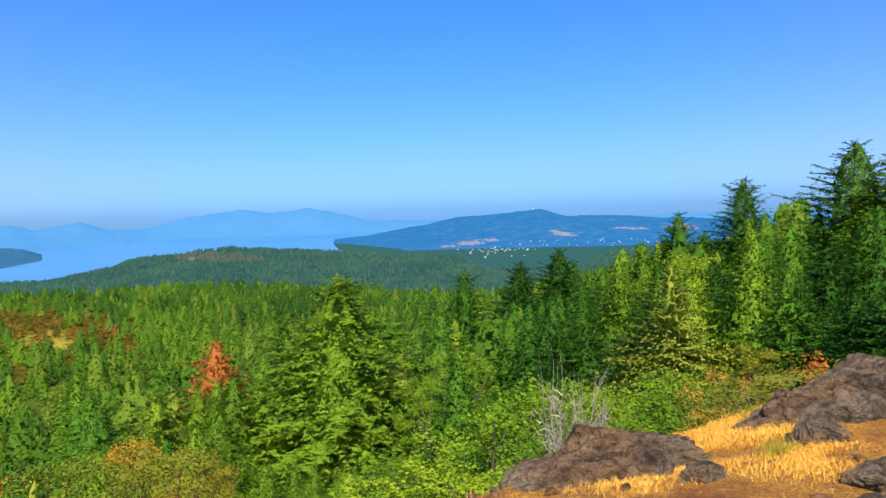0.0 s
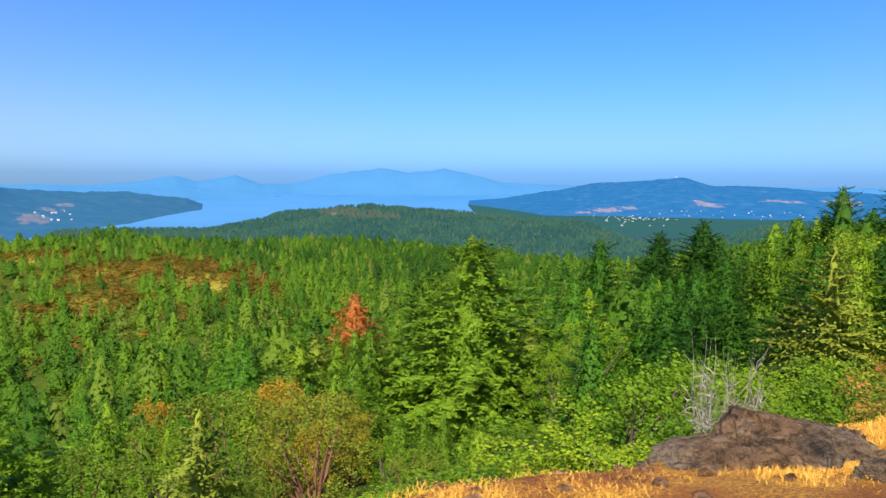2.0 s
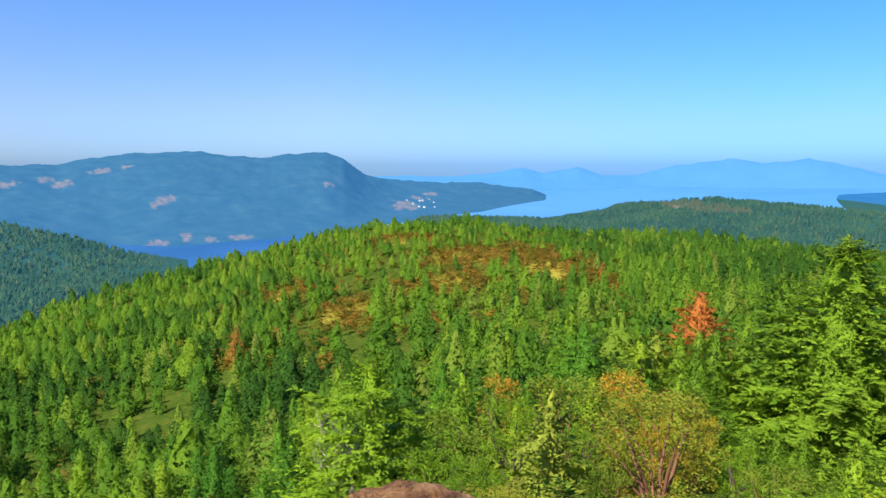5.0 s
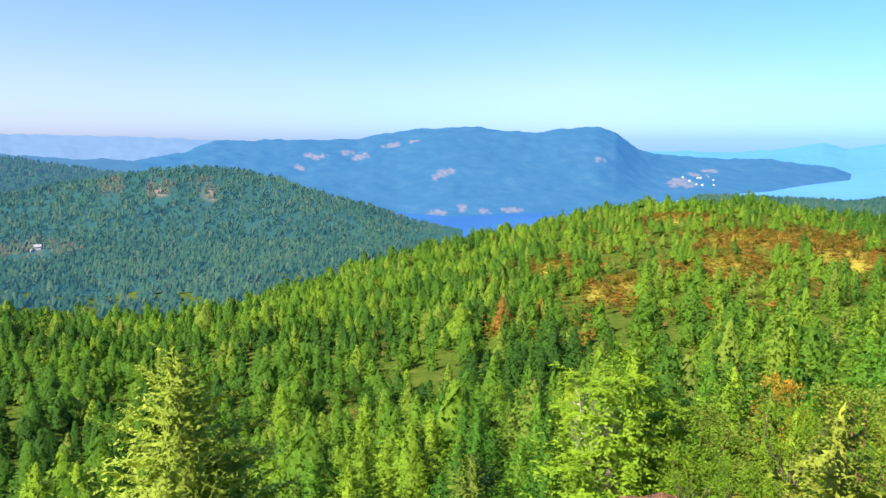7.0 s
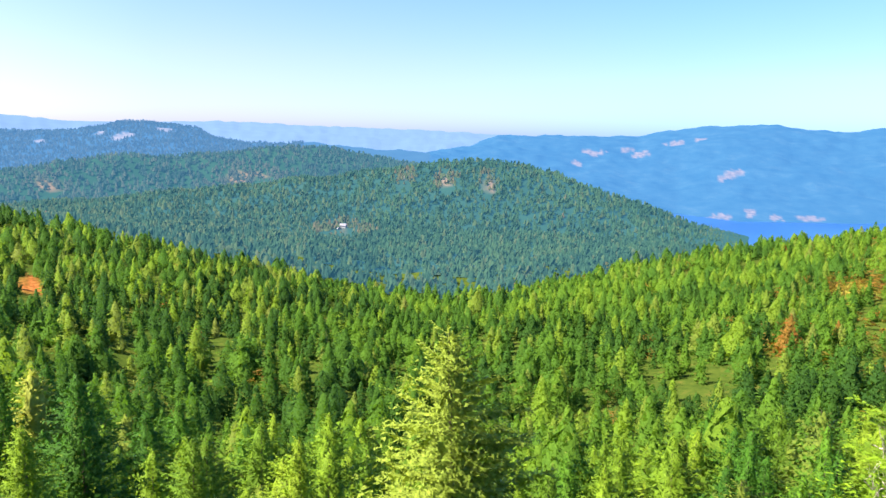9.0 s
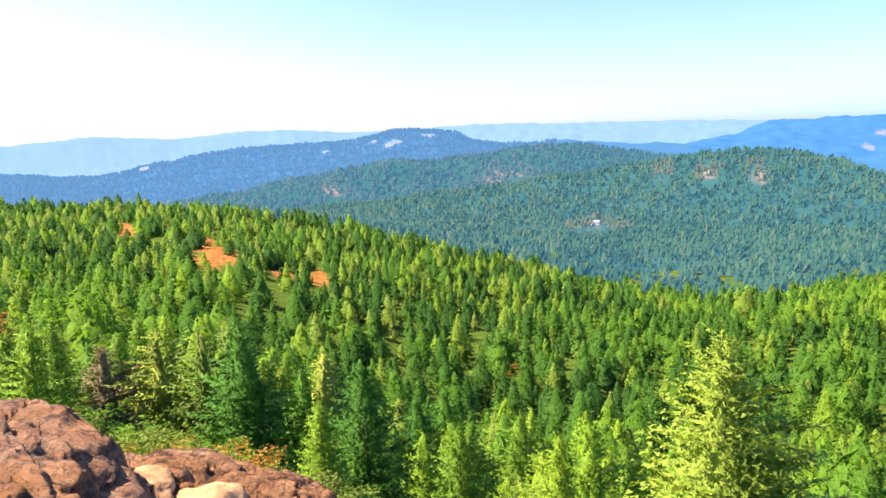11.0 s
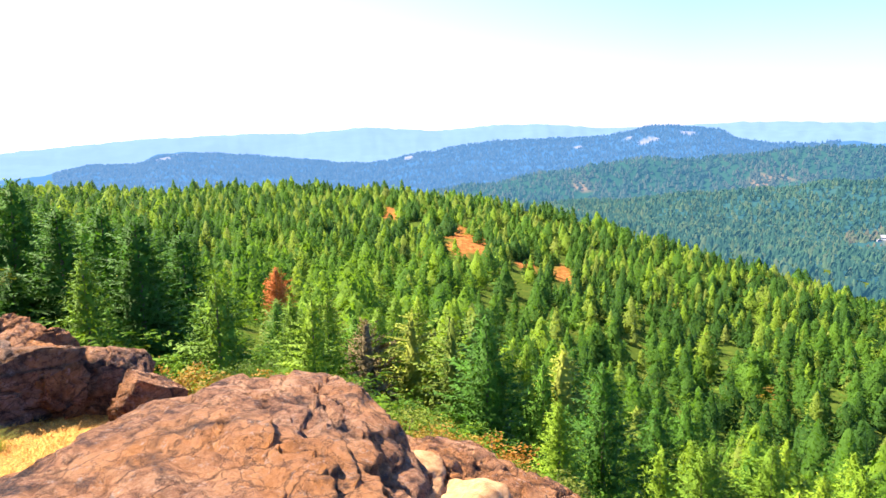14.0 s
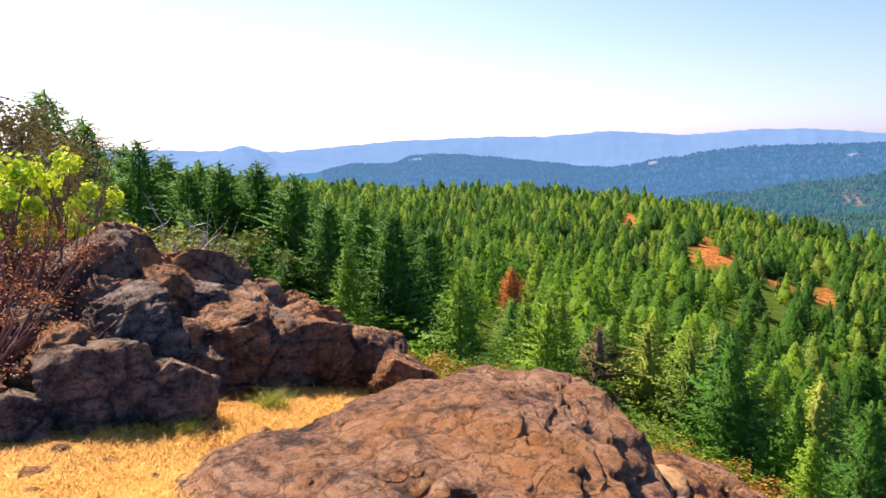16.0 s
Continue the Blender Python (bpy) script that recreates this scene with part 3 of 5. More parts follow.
    return ((LAND[i, j] * (1 - g) + LAND[i, j + 1] * g) * (1 - f) + (LAND[i + 1, j] * (1 - g) + LAND[i + 1, j + 1] * g) * f)


def at(az, r, up=0.0):
    a = radians(az)
    return Vector((-math.sin(a) * r, math.cos(a) * r, float(land_z(az, r)[0]) + up))


# openings in the wood: azimuth, distance, half-widths in degrees and metres
MEADOWS = [(33, 400, 5.5, 55), (40, 520, 3.0, 40), (45, 250, 3.0, 30), (28, 330, 3.0, 40), (37, 300, 4.0, 30), (50, 330, 2.0, 25), (24, 270, 3.0, 25)]
BARE = [(119.3, 325, 2.0, 42), (114.6, 290, 1.5, 40), (111.5, 300, 0.9, 25), (125.5, 420, 0.8, 30), (41.0, 560, 0.6, 12)]


def inside(az, r, spots):
    d = np.full(np.shape(az), -9.0)
    for a, q, wa, wr in spots:
        d = np.maximum(d, 1 - np.sqrt(((az - a) / wa) ** 2 + ((r - q) / wr) ** 2))
    return d


def land_hit(az, el, r0, r1=4600.0):
    """Where the line of that elevation from the eye first meets the land between two distances."""
    rs = np.exp(np.linspace(math.log(r0), math.log(r1), 500))
    up = land_z(np.full(500, az), rs) + 3 - EYE - rs * math.tan(radians(el))
    k = int(np.argmax(up >= 0))
    return float(rs[k]) if up[k] >= 0 else None


def mark(spots, az, el, wa, we, r0, least=14.0, most=32.0):
    """Adds a bare spot on far land, given by azimuth, elevation and half-widths in degrees."""
    q = land_hit(az, el, r0)
    if q:
        spots.append((az, q, wa, min(most, max(least, abs((land_hit(az, el + we, r0) or q) - q)))))


# dry openings on the middle hills
for row in ((80.6, -3.55, 0.6, 0.25), (77.2, -3.5, 0.4, 0.2), (88.7, -7.7, 1.3, 0.4), (90.5, -7.9, 0.5, 0.35), (96.5, -3.4, 1.6, 0.2), (84.0, -3.2, 0.5, 0.15), (110, -3.8, 0.7, 0.2),
            (23.2, -3.15, 0.7, 0.3), (15.7, -3.45, 1.1, 0.25), (18.5, -3.1, 0.8, 0.2), (24.3, -3.5, 0.4, 0.25), (21.0, -2.95, 0.5, 0.2)):
    mark(BARE, *row, 645)
# clearings, rock faces, fields and a quarry on the far mountains
SCARS = []
for row in ((69.0, -1.2, 1.0, 0.24), (65.4, -1.25, 0.85, 0.18), (66.6, -0.95, 0.4, 0.14), (63.0, -0.35, 0.9, 0.14), (61.2, -0.05, 0.45, 0.14), (58.6, -2.5, 0.75, 0.35), (59.4, -2.9, 0.35, 0.4), (70.3, -2.0, 0.4, 0.25), (46.3, -1.4, 0.4, 0.12),
            (59.3, -5.7, 0.9, 0.25), (57.2, -5.4, 0.45, 0.35), (55.5, -5.6, 0.6, 0.2), (53.3, -5.5, 0.9, 0.15), (40.4, -3.15, 0.95, 0.42), (39.9, -3.45, 0.7, 0.3), (39.2, -2.6, 0.6, 0.16), (38.3, -2.35, 0.6, 0.12)):
    mark(SCARS, *row, 1000, 26, 90)
for row in ((105.0, -0.45, 0.9, 0.12), (102.2, 0.05, 0.6, 0.08), (106.8, -0.3, 0.6, 0.08), (110.5, -0.9, 0.5, 0.1), (123.9, -1.45, 0.45, 0.22), (142.6, -1.0, 0.9, 0.22), (141.5, -0.75, 0.5, 0.08)):
    mark(SCARS, *row, 1400, 22, 60)
for row in ((-2.8, -2.72, 1.2, 0.18), (-1.2, -2.95, 0.9, 0.1), (-4.6, -2.55, 0.7, 0.12), (-10.2, -2.05, 1.3, 0.12), (-15.5, -1.9, 1.8, 0.1), (-19.5, -1.75, 1.2, 0.09)):
    mark(SCARS, *row, 1700, 35, 90)


def mesh_from(name, verts, faces, mats=(), smooth=False):
    """A mesh from arrays of vertices and of triangles or quads."""
    me = bpy.data.meshes.new(name)
    verts, faces = np.asarray(verts, np.float32), np.asarray(faces, np.int32)
    n, k = faces.shape
    me.vertices.add(len(verts))
    me.vertices.foreach_set("co", verts.ravel())
    me.loops.add(n * k)
    me.loops.foreach_set("vertex_index", faces.ravel())
    me.polygons.add(n)
    me.polygons.foreach_set("loop_start", np.arange(0, n * k, k, dtype=np.int32))
    me.polygons.foreach_set("use_smooth", np.full(n, smooth))
    for m in mats:
        me.materials.append(m)
    me.update(calc_edges=True)
    me.validate()
    return me


def full_normals(v, up=0.75):
    """Normals of a full crown round the vertical axis: outwards and upwards."""
    n = np.array(v, float)
    n[:, 2] = 0
    rho = np.linalg.norm(n, axis=1)[:, None]
    n = n / np.maximum(rho, 0.03)
    n[:, 2] = up
    return n / np.linalg.norm(n, axis=1)[:, None]


def facing(v, f, n):
    """The triangles turned so that their outer side is the crown's outer side."""
    a, b, c = v[f[:, 0]], v[f[:, 1]], v[f[:, 2]]
    back = (np.cross(b - a, c - a) * (n[f[:, 0]] + n[f[:, 1]] + n[f[:, 2]])).sum(1) < 0
    f = f.copy()
    f[back] = f[back][:, ::-1]
    return f


def crown_normals(me, n):
    """Soft shading of foliage as one full crown."""
    me.polygons.foreach_set("use_smooth", np.full(len(me.polygons), True))
    me.attributes.new("custom_normal", "FLOAT_VECTOR", "POINT").data.foreach_set("vector", np.asarray(n, np.float32).ravel())


def store(me, name, values):
    me.attributes.new(name, "FLOAT", "POINT").data.foreach_set("value", np.asarray(values, np.float32))


def land_object(name, az, us, mat, label, category, inland=()):
    A, U = np.meshgrid(az, us, indexing="ij")
    x, y, z, r = sheet(A.ravel(), U.ravel())
    na, nu = len(az), len(us)
    i = np.arange(na)[:, None] * nu + np.arange(nu - 1)[None]
    nxt = np.roll(np.arange(na), -1)[:, None] * nu + np.arange(nu - 1)[None]
    faces = np.stack([i, i + 1, nxt + 1, nxt], -1).reshape(-1, 4)
    me = mesh_from(name, np.stack([x, y, z], -1), faces, (mat,), True)
    slot = np.zeros(na, np.int32)
    for k, (other, start) in enumerate(inland):
        me.materials.append(other)
        slot[az > start] = k + 1
    me.polygons.foreach_set("material_index", np.repeat(slot, nu - 1))
    n = fbm(x / 14, y / 14, 4, 5)
    store(me, "dry", np.clip(inside(A.ravel(), r, MEADOWS) * 3 + n * 1.6, 0, 1) * (r < 560))
    d = inside(A.ravel(), r, BARE) if us[-1] < 14 else inside(A.ravel(), r, SCARS)
    broken = fbm(A.ravel() * 4.5, r / 30, 4, 8) if us[-1] > 14 else n
    store(me, "bare", np.clip(np.where(d > -0.6, d * 4 + broken * 4.5 - 0.3, 0), 0, 1))
    return tagged(new(name, me), label, category, kind="structure")


wide = np.concatenate([np.arange(-60, 190, 0.5), np.arange(190, 300, 4.0)])
fine = np.concatenate([np.arange(-40, 182, 0.2), np.arange(182, 300, 4.0)])
land_object("ground_summit", wide, np.arange(0, 3.001, 1 / 14), M_LEDGE, "trodden rusty soil and straw on the rocky summit", "ground")
land_object("ground", wide, np.arange(3, 8.34, 1 / 12), M_GROUND, "wooded hillside with dry grass openings below the summit", "ground")
land_object("backdrop_hills", wide, np.concatenate([[8 + 1 / 3, 8.5, 8.75], np.arange(9, 13.001, 1 / 14)]), M_HILL, "wooded hills across the valley, haze painted as bluish glow", "hill")
land_object("backdrop_mountains", fine, np.concatenate([np.arange(13, 14, 1 / 64), np.arange(14, 15.001, 1 / 5)]), M_MOUNTAIN_SEA, "forested mountains beyond the inlet, haze painted as blue glow", "mountain", ((M_MOUNTAIN, 20), (M_MOUNTAIN_LAND, 82)))
land_object("backdrop_far_range", fine, np.arange(15, 19.001, 1 / 8), M_FAR, "mountain range on the horizon, haze painted as pale blue glow", "mountain", ((M_FAR_LAND, 62),))


def water_sheet(name, az0, az1, mat, label):
    """A level sector of the sea between two azimuths."""
    ring = [toward(a) * 4800 + Vector((0, 0, SEA)) for a in np.linspace(az0, az1, 60)]
    me = mesh_from(name, [(0, 0, SEA)] + [tuple(p) for p in ring], [(0, k + 2, k + 1) for k in range(59)], (mat,))
    tagged(new(name, me), label, "water", kind="structure")


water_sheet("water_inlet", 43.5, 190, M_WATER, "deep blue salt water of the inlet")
water_sheet("water", -170, 43.5, M_SEA, "calm open sea, distance haze painted as pale blue")


def part(name, me, parent, label=""):
    ob = new(name, me)
    ob.parent = parent
    return tagged(ob, label)


def thing(name, label, category, group=""):
    return tagged(new(name), label, category, group)


# ---- trees ----


def tube(points, radii, sides=6):
    """A tapered limb through the points: vertices and quads."""
    pts = [Vector(p) for p in points]
    verts, faces = [], []
    for k, p in enumerate(pts):
        d = (pts[min(k + 1, len(pts) - 1)] - pts[max(k - 1, 0)]).normalized()
        side = d.orthogonal().normalized()
        other = d.cross(side)
        for s in range(sides):
            a = 2 * math.pi * s / sides
            verts.append(p + (side * math.cos(a) + other * math.sin(a)) * radii[k])
    for k in range(len(pts) - 1):
        for s in range(sides):
            a, b = k * sides + s, k * sides + (s + 1) % sides
            faces.append((a, b, b + sides, a + sides))
    return verts, faces


def merge(pieces):
    verts, faces = [], []
    for v, f in pieces:
        o = len(verts)
        verts += [tuple(p) for p in v]
        faces += [tuple(i + o for i in q) for q in f]
    return verts, faces


def fir_arrays(rng, levels, per, sprays, slender=0.28, low=0.06, ragged=0.3, droop=0.35, tip=0.78, fat=0.36, spray=0.27, lumps=0.14):
    """A conifer one unit high: trunk pieces, and triangles of its pointed, drooping sprays along many branches."""
    bend = rng.uniform(-0.015, 0.015, 2)
    spine = lambda h: np.array([bend[0] * math.sin(h * 3), bend[1] * math.sin(h * 4), h])
    trunk = [tube([spine(h) for h in (-0.04, 0.25, 0.6, 0.99)], (0.017, 0.013, 0.008, 0.002), 6)]
    tris = []
    down = np.array([0, 0, -1.0])
    side_bias = rng.uniform(0, 2 * math.pi)
    for w in range(levels):
        for b in range(per):
            h = low + (0.975 - low) * min(1.0, max(0.0, (w + rng.uniform(-0.6, 0.6)) / (levels - 0.6)))
            reach = slender * (1 - h) ** tip * (0.72 + 0.28 * math.sin(min(1, (h - low) / 0.2) * 1.57)) + 0.014
            a = 2 * math.pi * (b + rng.uniform(-0.4, 0.4)) / per + w * 2.4
            ln = reach * rng.uniform(1 - ragged, 1 + ragged * 0.45) * (1 + 0.12 * math.cos(a - side_bias)) * (1 + lumps * (math.sin(2 * a + side_bias * 3 + 8 * h) + 0.7 * math.sin(3 * a - 13 * h + side_bias)))
            out = np.array([math.cos(a), math.sin(a), 0])
            side = np.array([-math.sin(a), math.cos(a), 0])
            rise = rng.uniform(0.1, 0.75) * (0.35 + h)
            axis = lambda t: spine(h) + out * ln * t + np.array([0, 0, ln * (rise * t - droop * 1.5 * t * t)])
            # the fin along the branch itself, upright so that it shows from every side
            p0, p1 = axis(0.1), axis(1.0)
            v = down * ln * rng.uniform(0.04, 0.12)
            tris.append((p0 - v * 0.4, axis(0.45) + v + side * ln * rng.uniform(-0.08, 0.08), p1))
            for q in range(sprays):
                t = 0.2 + 0.75 * (q + rng.uniform(0, 1)) / sprays
                sgn = 1 if q % 2 else -1
                size = ln * spray * rng.uniform(0.7, 1.3) * (1.2 - 0.55 * t) + 0.008
                d = out * rng.uniform(0.4, 0.9) + side * sgn * rng.uniform(0.5, 1.0) + down * rng.uniform(-0.5, 0.45)
                d = d / np.linalg.norm(d) * size
                p = axis(t)
                u = axis(min(1.0, t + 0.05)) - axis(t)
                u = u / np.linalg.norm(u) * size * fat + rng.normal(size=3) * size * 0.12
                tris.append((p - u * 0.5, p + u * 0.7, p + d))
    for k in range(6 if levels > 12 else 1):
        p = spine(0.93 + 0.012 * k)
        d = np.array([*rng.uniform(-0.012, 0.012, 2), 0.035])
        tris.append((p + np.array([0.005, 0, 0]), p - np.array([0.005, 0.003, 0]), p + d))
    return trunk, np.array(tris)


def quads_mesh(name, quads, mat):
    v = quads.reshape(-1, 3)
    return mesh_from(name, v, np.arange(len(v)).reshape(-1, 4), (mat,))


def pieces_mesh(name, pieces, mat):
    v, f = merge(pieces)
    return mesh_from(name, np.array(v), np.array(f), (mat,), True)


def lumpy_fir(rings, segs, slender, rng, tip=0.62, low=0.05, rough=0.2):
    """The inner mass of a conifer one unit high: a lumpy, leaning cone with a blunt top."""
    p = rng.uniform(0, 6.28, 4)
    verts, faces = [], []
    for k in range(rings):
        for s in range(segs):
            h = low + (0.93 - low) * (k + rng.uniform(-0.3, 0.3) * (k > 0)) / (rings - 1)
            h = min(0.96, max(0.0, h))
            a = 2 * math.pi * (s + rng.uniform(-0.35, 0.35) + 0.5 * (k % 2)) / segs
            lump = 1 + rough * math.sin(2 * a + p[0] + 7 * h) + 0.7 * rough * math.sin(3 * a + p[1] - 11 * h) + 0.5 * rough * math.sin(16 * h + p[2])
            rad = slender * (1 - h) ** tip * (0.7 + 0.3 * math.sin(min(1, (h - low) / 0.25) * 1.57)) * lump * rng.uniform(0.82, 1.15) + 0.006
            verts.append((math.cos(a) * rad, math.sin(a) * rad, h - 0.25 * rad))
    verts.append((rng.uniform(-0.012, 0.012), rng.uniform(-0.012, 0.012), 1.0))
    for k in range(rings - 1):
        for s in range(segs):
            a, b = k * segs + s, k * segs + (s + 1) % segs
            faces += [(a, b, b + segs), (a, b + segs, a + segs)]
    for s in range(segs):
        faces.append(((rings - 1) * segs + s, (rings - 1) * segs + (s + 1) % segs, rings * segs))
    return np.array(verts), np.array(faces)


def tuft_fir(seed, count, size, slender, tip=0.62, low=0.05, rough=0.18, limbs=0.0):
    """Many small tufts of needles over the uneven mass of a conifer one unit high."""
    g = np.random.default_rng(seed)
    h = 1 - g.uniform(0.0, 1.0, count) ** (1 / (1 + tip)) * (1 - low)
    a, p = g.uniform(0, 2 * math.pi, count), g.uniform(0, 6.28, 3)
    lump = 1 + rough * np.sin(2 * a + p[0] + 7 * h) + 0.7 * rough * np.sin(3 * a + p[1] - 11 * h) + 0.5 * rough * np.sin(17 * h + p[2]) + limbs * np.sin(7 * a + p[1] + 55 * h)
    rad = slender * (1 - h) ** tip * (0.7 + 0.3 * np.sin(np.minimum(1, (h - low) / 0.25) * 1.57)) * lump * g.uniform(0.62, 1.06, count)
    out = np.stack([np.cos(a), np.sin(a), 0 * a], -1)
    side = np.stack([-np.sin(a), np.cos(a), 0 * a], -1)
    pos = out * rad[:, None] + np.stack([0 * a, 0 * a, h - 0.2 * rad], -1)
    d = out * g.uniform(0.3, 1.0, (count, 1)) + side * g.normal(0, 0.6, (count, 1)) + np.array([0, 0, 1.0]) * g.uniform(-0.7, 0.35, (count, 1))
    ln = size * g.uniform(0.6, 1.35, (count, 1)) * (0.45 + 0.55 * (1 - h[:, None]))
    d = d / np.linalg.norm(d, axis=1)[:, None] * ln
    u = np.cross(d, g.normal(size=(count, 3)))
    u = u / np.linalg.norm(u, axis=1)[:, None] * ln * 0.36
    v = np.stack([pos - u - d * 0.3, pos + u - d * 0.3, pos + d * 0.7], 1).reshape(-1, 3)
    return v, np.arange(len(v)).reshape(-1, 3)


def fir_kind(seed, mat, bark=M_BARK, core=0.42, tufts=None, **kw):
    """Trunk and crown meshes of one kind of fir, a unit high."""
    rng = np.random.default_rng(seed)
    trunk, tris = fir_arrays(rng, **kw)
    v = tris.reshape(-1, 3)
    v, f = v, np.arange(len(v)).reshape(-1, 3)
    if core:
        cv, cf = lumpy_fir(14, 11, kw["slender"] * core, rng, kw.get("tip", 0.78))
        v, f = np.concatenate([v, cv]), np.concatenate([f, cf + len(v)])
    if tufts:
        tv, tf = tuft_fir(seed, tufts[0], tufts[1], kw["slender"] * 0.97, kw.get("tip", 0.78), 0.05, 0.18, 0.34)
        v, f = np.concatenate([v, tv]), np.concatenate([f, tf + len(v)])
    n = full_normals(v)
    n = n + rng.normal(0, 0.3, n.shape)
    crown = mesh_from("crown", v, facing(v, f, n), (mat,))
    crown_normals(crown, n / np.linalg.norm(n, axis=1)[:, None])
    return pieces_mesh("trunk", trunk, bark), crown


def broad_arrays(rng, stems, clumps, leaves, width=0.45, leaf=0.05, base=0.0, spread=0.13):
    """A shrub or broad-leaved tree one unit high: bent limbs and leaves in clumps at their ends."""
    limbs, quads = [], []
    for c in range(clumps):
        a, up = rng.uniform(0, 2 * math.pi), rng.uniform(base + 0.12, 0.93)
        rad = width * math.sqrt(rng.uniform(0, 1)) * math.sqrt(max(0.1, 1 - ((up - 0.45) / 0.62) ** 2))
        cen = np.array([math.cos(a) * rad, math.sin(a) * rad, up])
        if c < stems:
            mid = cen * np.array([0.45, 0.45, 0.5]) + rng.uniform(-0.05, 0.05, 3)
            limbs.append(tube([(0, 0, -0.05), mid, cen], (0.022, 0.013, 0.004), 5))
        r = spread * rng.uniform(0.7, 1.3)
        d = rng.normal(size=(leaves, 3))
        d /= np.linalg.norm(d, axis=1)[:, None]
        pos = cen + d * r * rng.uniform(0.5, 1.05, (leaves, 1)) * np.array([1, 1, 0.75])
        for p, n in zip(pos, d):
            size = leaf * rng.uniform(0.6, 1.35)
            u = np.cross(n + rng.normal(size=3) * 0.7, (0.1, 0.2, 1.0))
            u = u / (np.linalg.norm(u) + 1e-6) * size * 0.5
            v = np.cross(u, n + rng.normal(size=3) * 0.4)
            v = v / (np.linalg.norm(v) + 1e-6) * size * 0.32
            quads.append((p - u, p + v, p + u, p - v))
    return limbs, np.array(quads)


def broad_kind(seed, mat, bark=M_BARK, **kw):
    rng = np.random.default_rng(seed)
    limbs, quads = broad_arrays(rng, **kw)
    return pieces_mesh("trunk", limbs, bark), quads_mesh("crown", quads, mat)


def plant(name, kind, az, r, height, width, turn, label, category, group="", sink=0.1):
    """One tree or shrub that stands on the land; height and width stretch its kind."""
    ob = thing(name, label, category, group)
    part("trunk", kind[0], ob)
    part("crown", kind[1], ob)
    ob.matrix_basis = Matrix.Translation(at(az, r, -sink)) @ Matrix.Rotation(turn, 4, "Z") @ Matrix.Diagonal((width, width, height, 1))
    return ob


rng = np.random.default_rng(7)
HERO = fir_kind(11, M_HERO, core=0.4, tufts=(6500, 0.025), levels=26, per=9, sprays=40, slender=0.30, droop=0.12, ragged=0.5, spray=0.125, fat=0.5, tip=0.66, lumps=0.2)
PALE = fir_kind(17, M_FIR, M_DEADWOOD, core=0.18, levels=15, per=7, sprays=40, slender=0.42, droop=0.06, ragged=0.55, spray=0.14, fat=0.5, tip=0.5, lumps=0.25)
LIMEFIR = fir_kind(19, M_LIMEFIR, M_DEADWOOD, core=0.12, tufts=(3400, 0.034), levels=13, per=6, sprays=40, slender=0.36, droop=0.04, ragged=0.6, spray=0.15, fat=0.5, tip=0.42, lumps=0.3)
SUNNY = fir_kind(18, M_HERO, core=0.3, tufts=(2800, 0.028), levels=22, per=7, sprays=26, slender=0.26, droop=0.1, ragged=0.5, spray=0.15, fat=0.5, tip=0.66, lumps=0.2)
HERO_DARK = [fir_kind(12 + k, M_FIR_DARK, tufts=(4600, 0.029), levels=24, per=8, sprays=20, slender=0.26 + 0.04 * k, droop=0.07, ragged=0.45, spray=0.15, tip=0.62, fat=0.5) for k in range(2)]
HERO_DEEP = [fir_kind(12 + k, M_FIR_DEEP, tufts=(4600, 0.029), levels=24, per=8, sprays=20, slender=0.26 + 0.04 * k, droop=0.07, ragged=0.45, spray=0.15, tip=0.62, fat=0.5) for k in range(2)]
LONE = fir_kind(15, M_FIR_YELLOW, core=0.25, tufts=(3600, 0.034), levels=30, per=9, sprays=24, slender=0.33, droop=0.07, ragged=0.5, spray=0.12, tip=0.6, lumps=0.2)
THIN = fir_kind(16, M_FIR_OLIVE, core=0.15, tufts=(1800, 0.03), levels=19, per=7, sprays=52, slender=0.40, droop=0.07, ragged=0.6, spray=0.11, lumps=0.25)
FIRS = [fir_kind(20 + k, M_FIR, tufts=(2600, 0.034), levels=17, per=7, sprays=15, slender=s, droop=0.07, ragged=0.5, spray=0.17, fat=0.5, tip=0.64, lumps=0.18) for k, s in enumerate((0.25, 0.30, 0.36))]
FIRS_FAR = [fir_kind(24 + k, m, tufts=(1200, 0.048), levels=12, per=6, sprays=7, slender=s, droop=0.07, ragged=0.5, spray=0.24, fat=0.55, tip=0.64, lumps=0.18) for k, (m, s) in enumerate(((M_FIR, 0.25), (M_FIR, 0.30), (M_FIR, 0.36), (M_FIR_DARK, 0.28), (M_FIR_OLIVE, 0.32)))]
FIRS += [fir_kind(30, M_FIR_DARK, tufts=(2600, 0.034), levels=17, per=7, sprays=15, slender=0.28, droop=0.07, ragged=0.5, spray=0.17, fat=0.5, tip=0.64), fir_kind(31, M_FIR_OLIVE, core=0.18, tufts=(1500, 0.036), levels=16, per=7, sprays=15, slender=0.32, droop=0.07, ragged=0.6, spray=0.16, fat=0.45, tip=0.58, lumps=0.24)]
RUSTY = fir_kind(33, M_RUST, M_DEADWOOD, core=0.45, tufts=(3600, 0.040), levels=20, per=8, sprays=16, slender=0.36, droop=0.07, ragged=0.3, spray=0.2, tip=0.6, lumps=0.2)
SHRUBS = [broad_kind(40 + k, M_BUSH, stems=8, clumps=38, leaves=84, width=0.55, leaf=0.034) for k in range(2)]
MADRONES = [broad_kind(44 + k, M_MADRONE, M_REDBARK, stems=9, clumps=40, leaves=130, width=0.44, leaf=0.022, base=0.06) for k in range(2)]
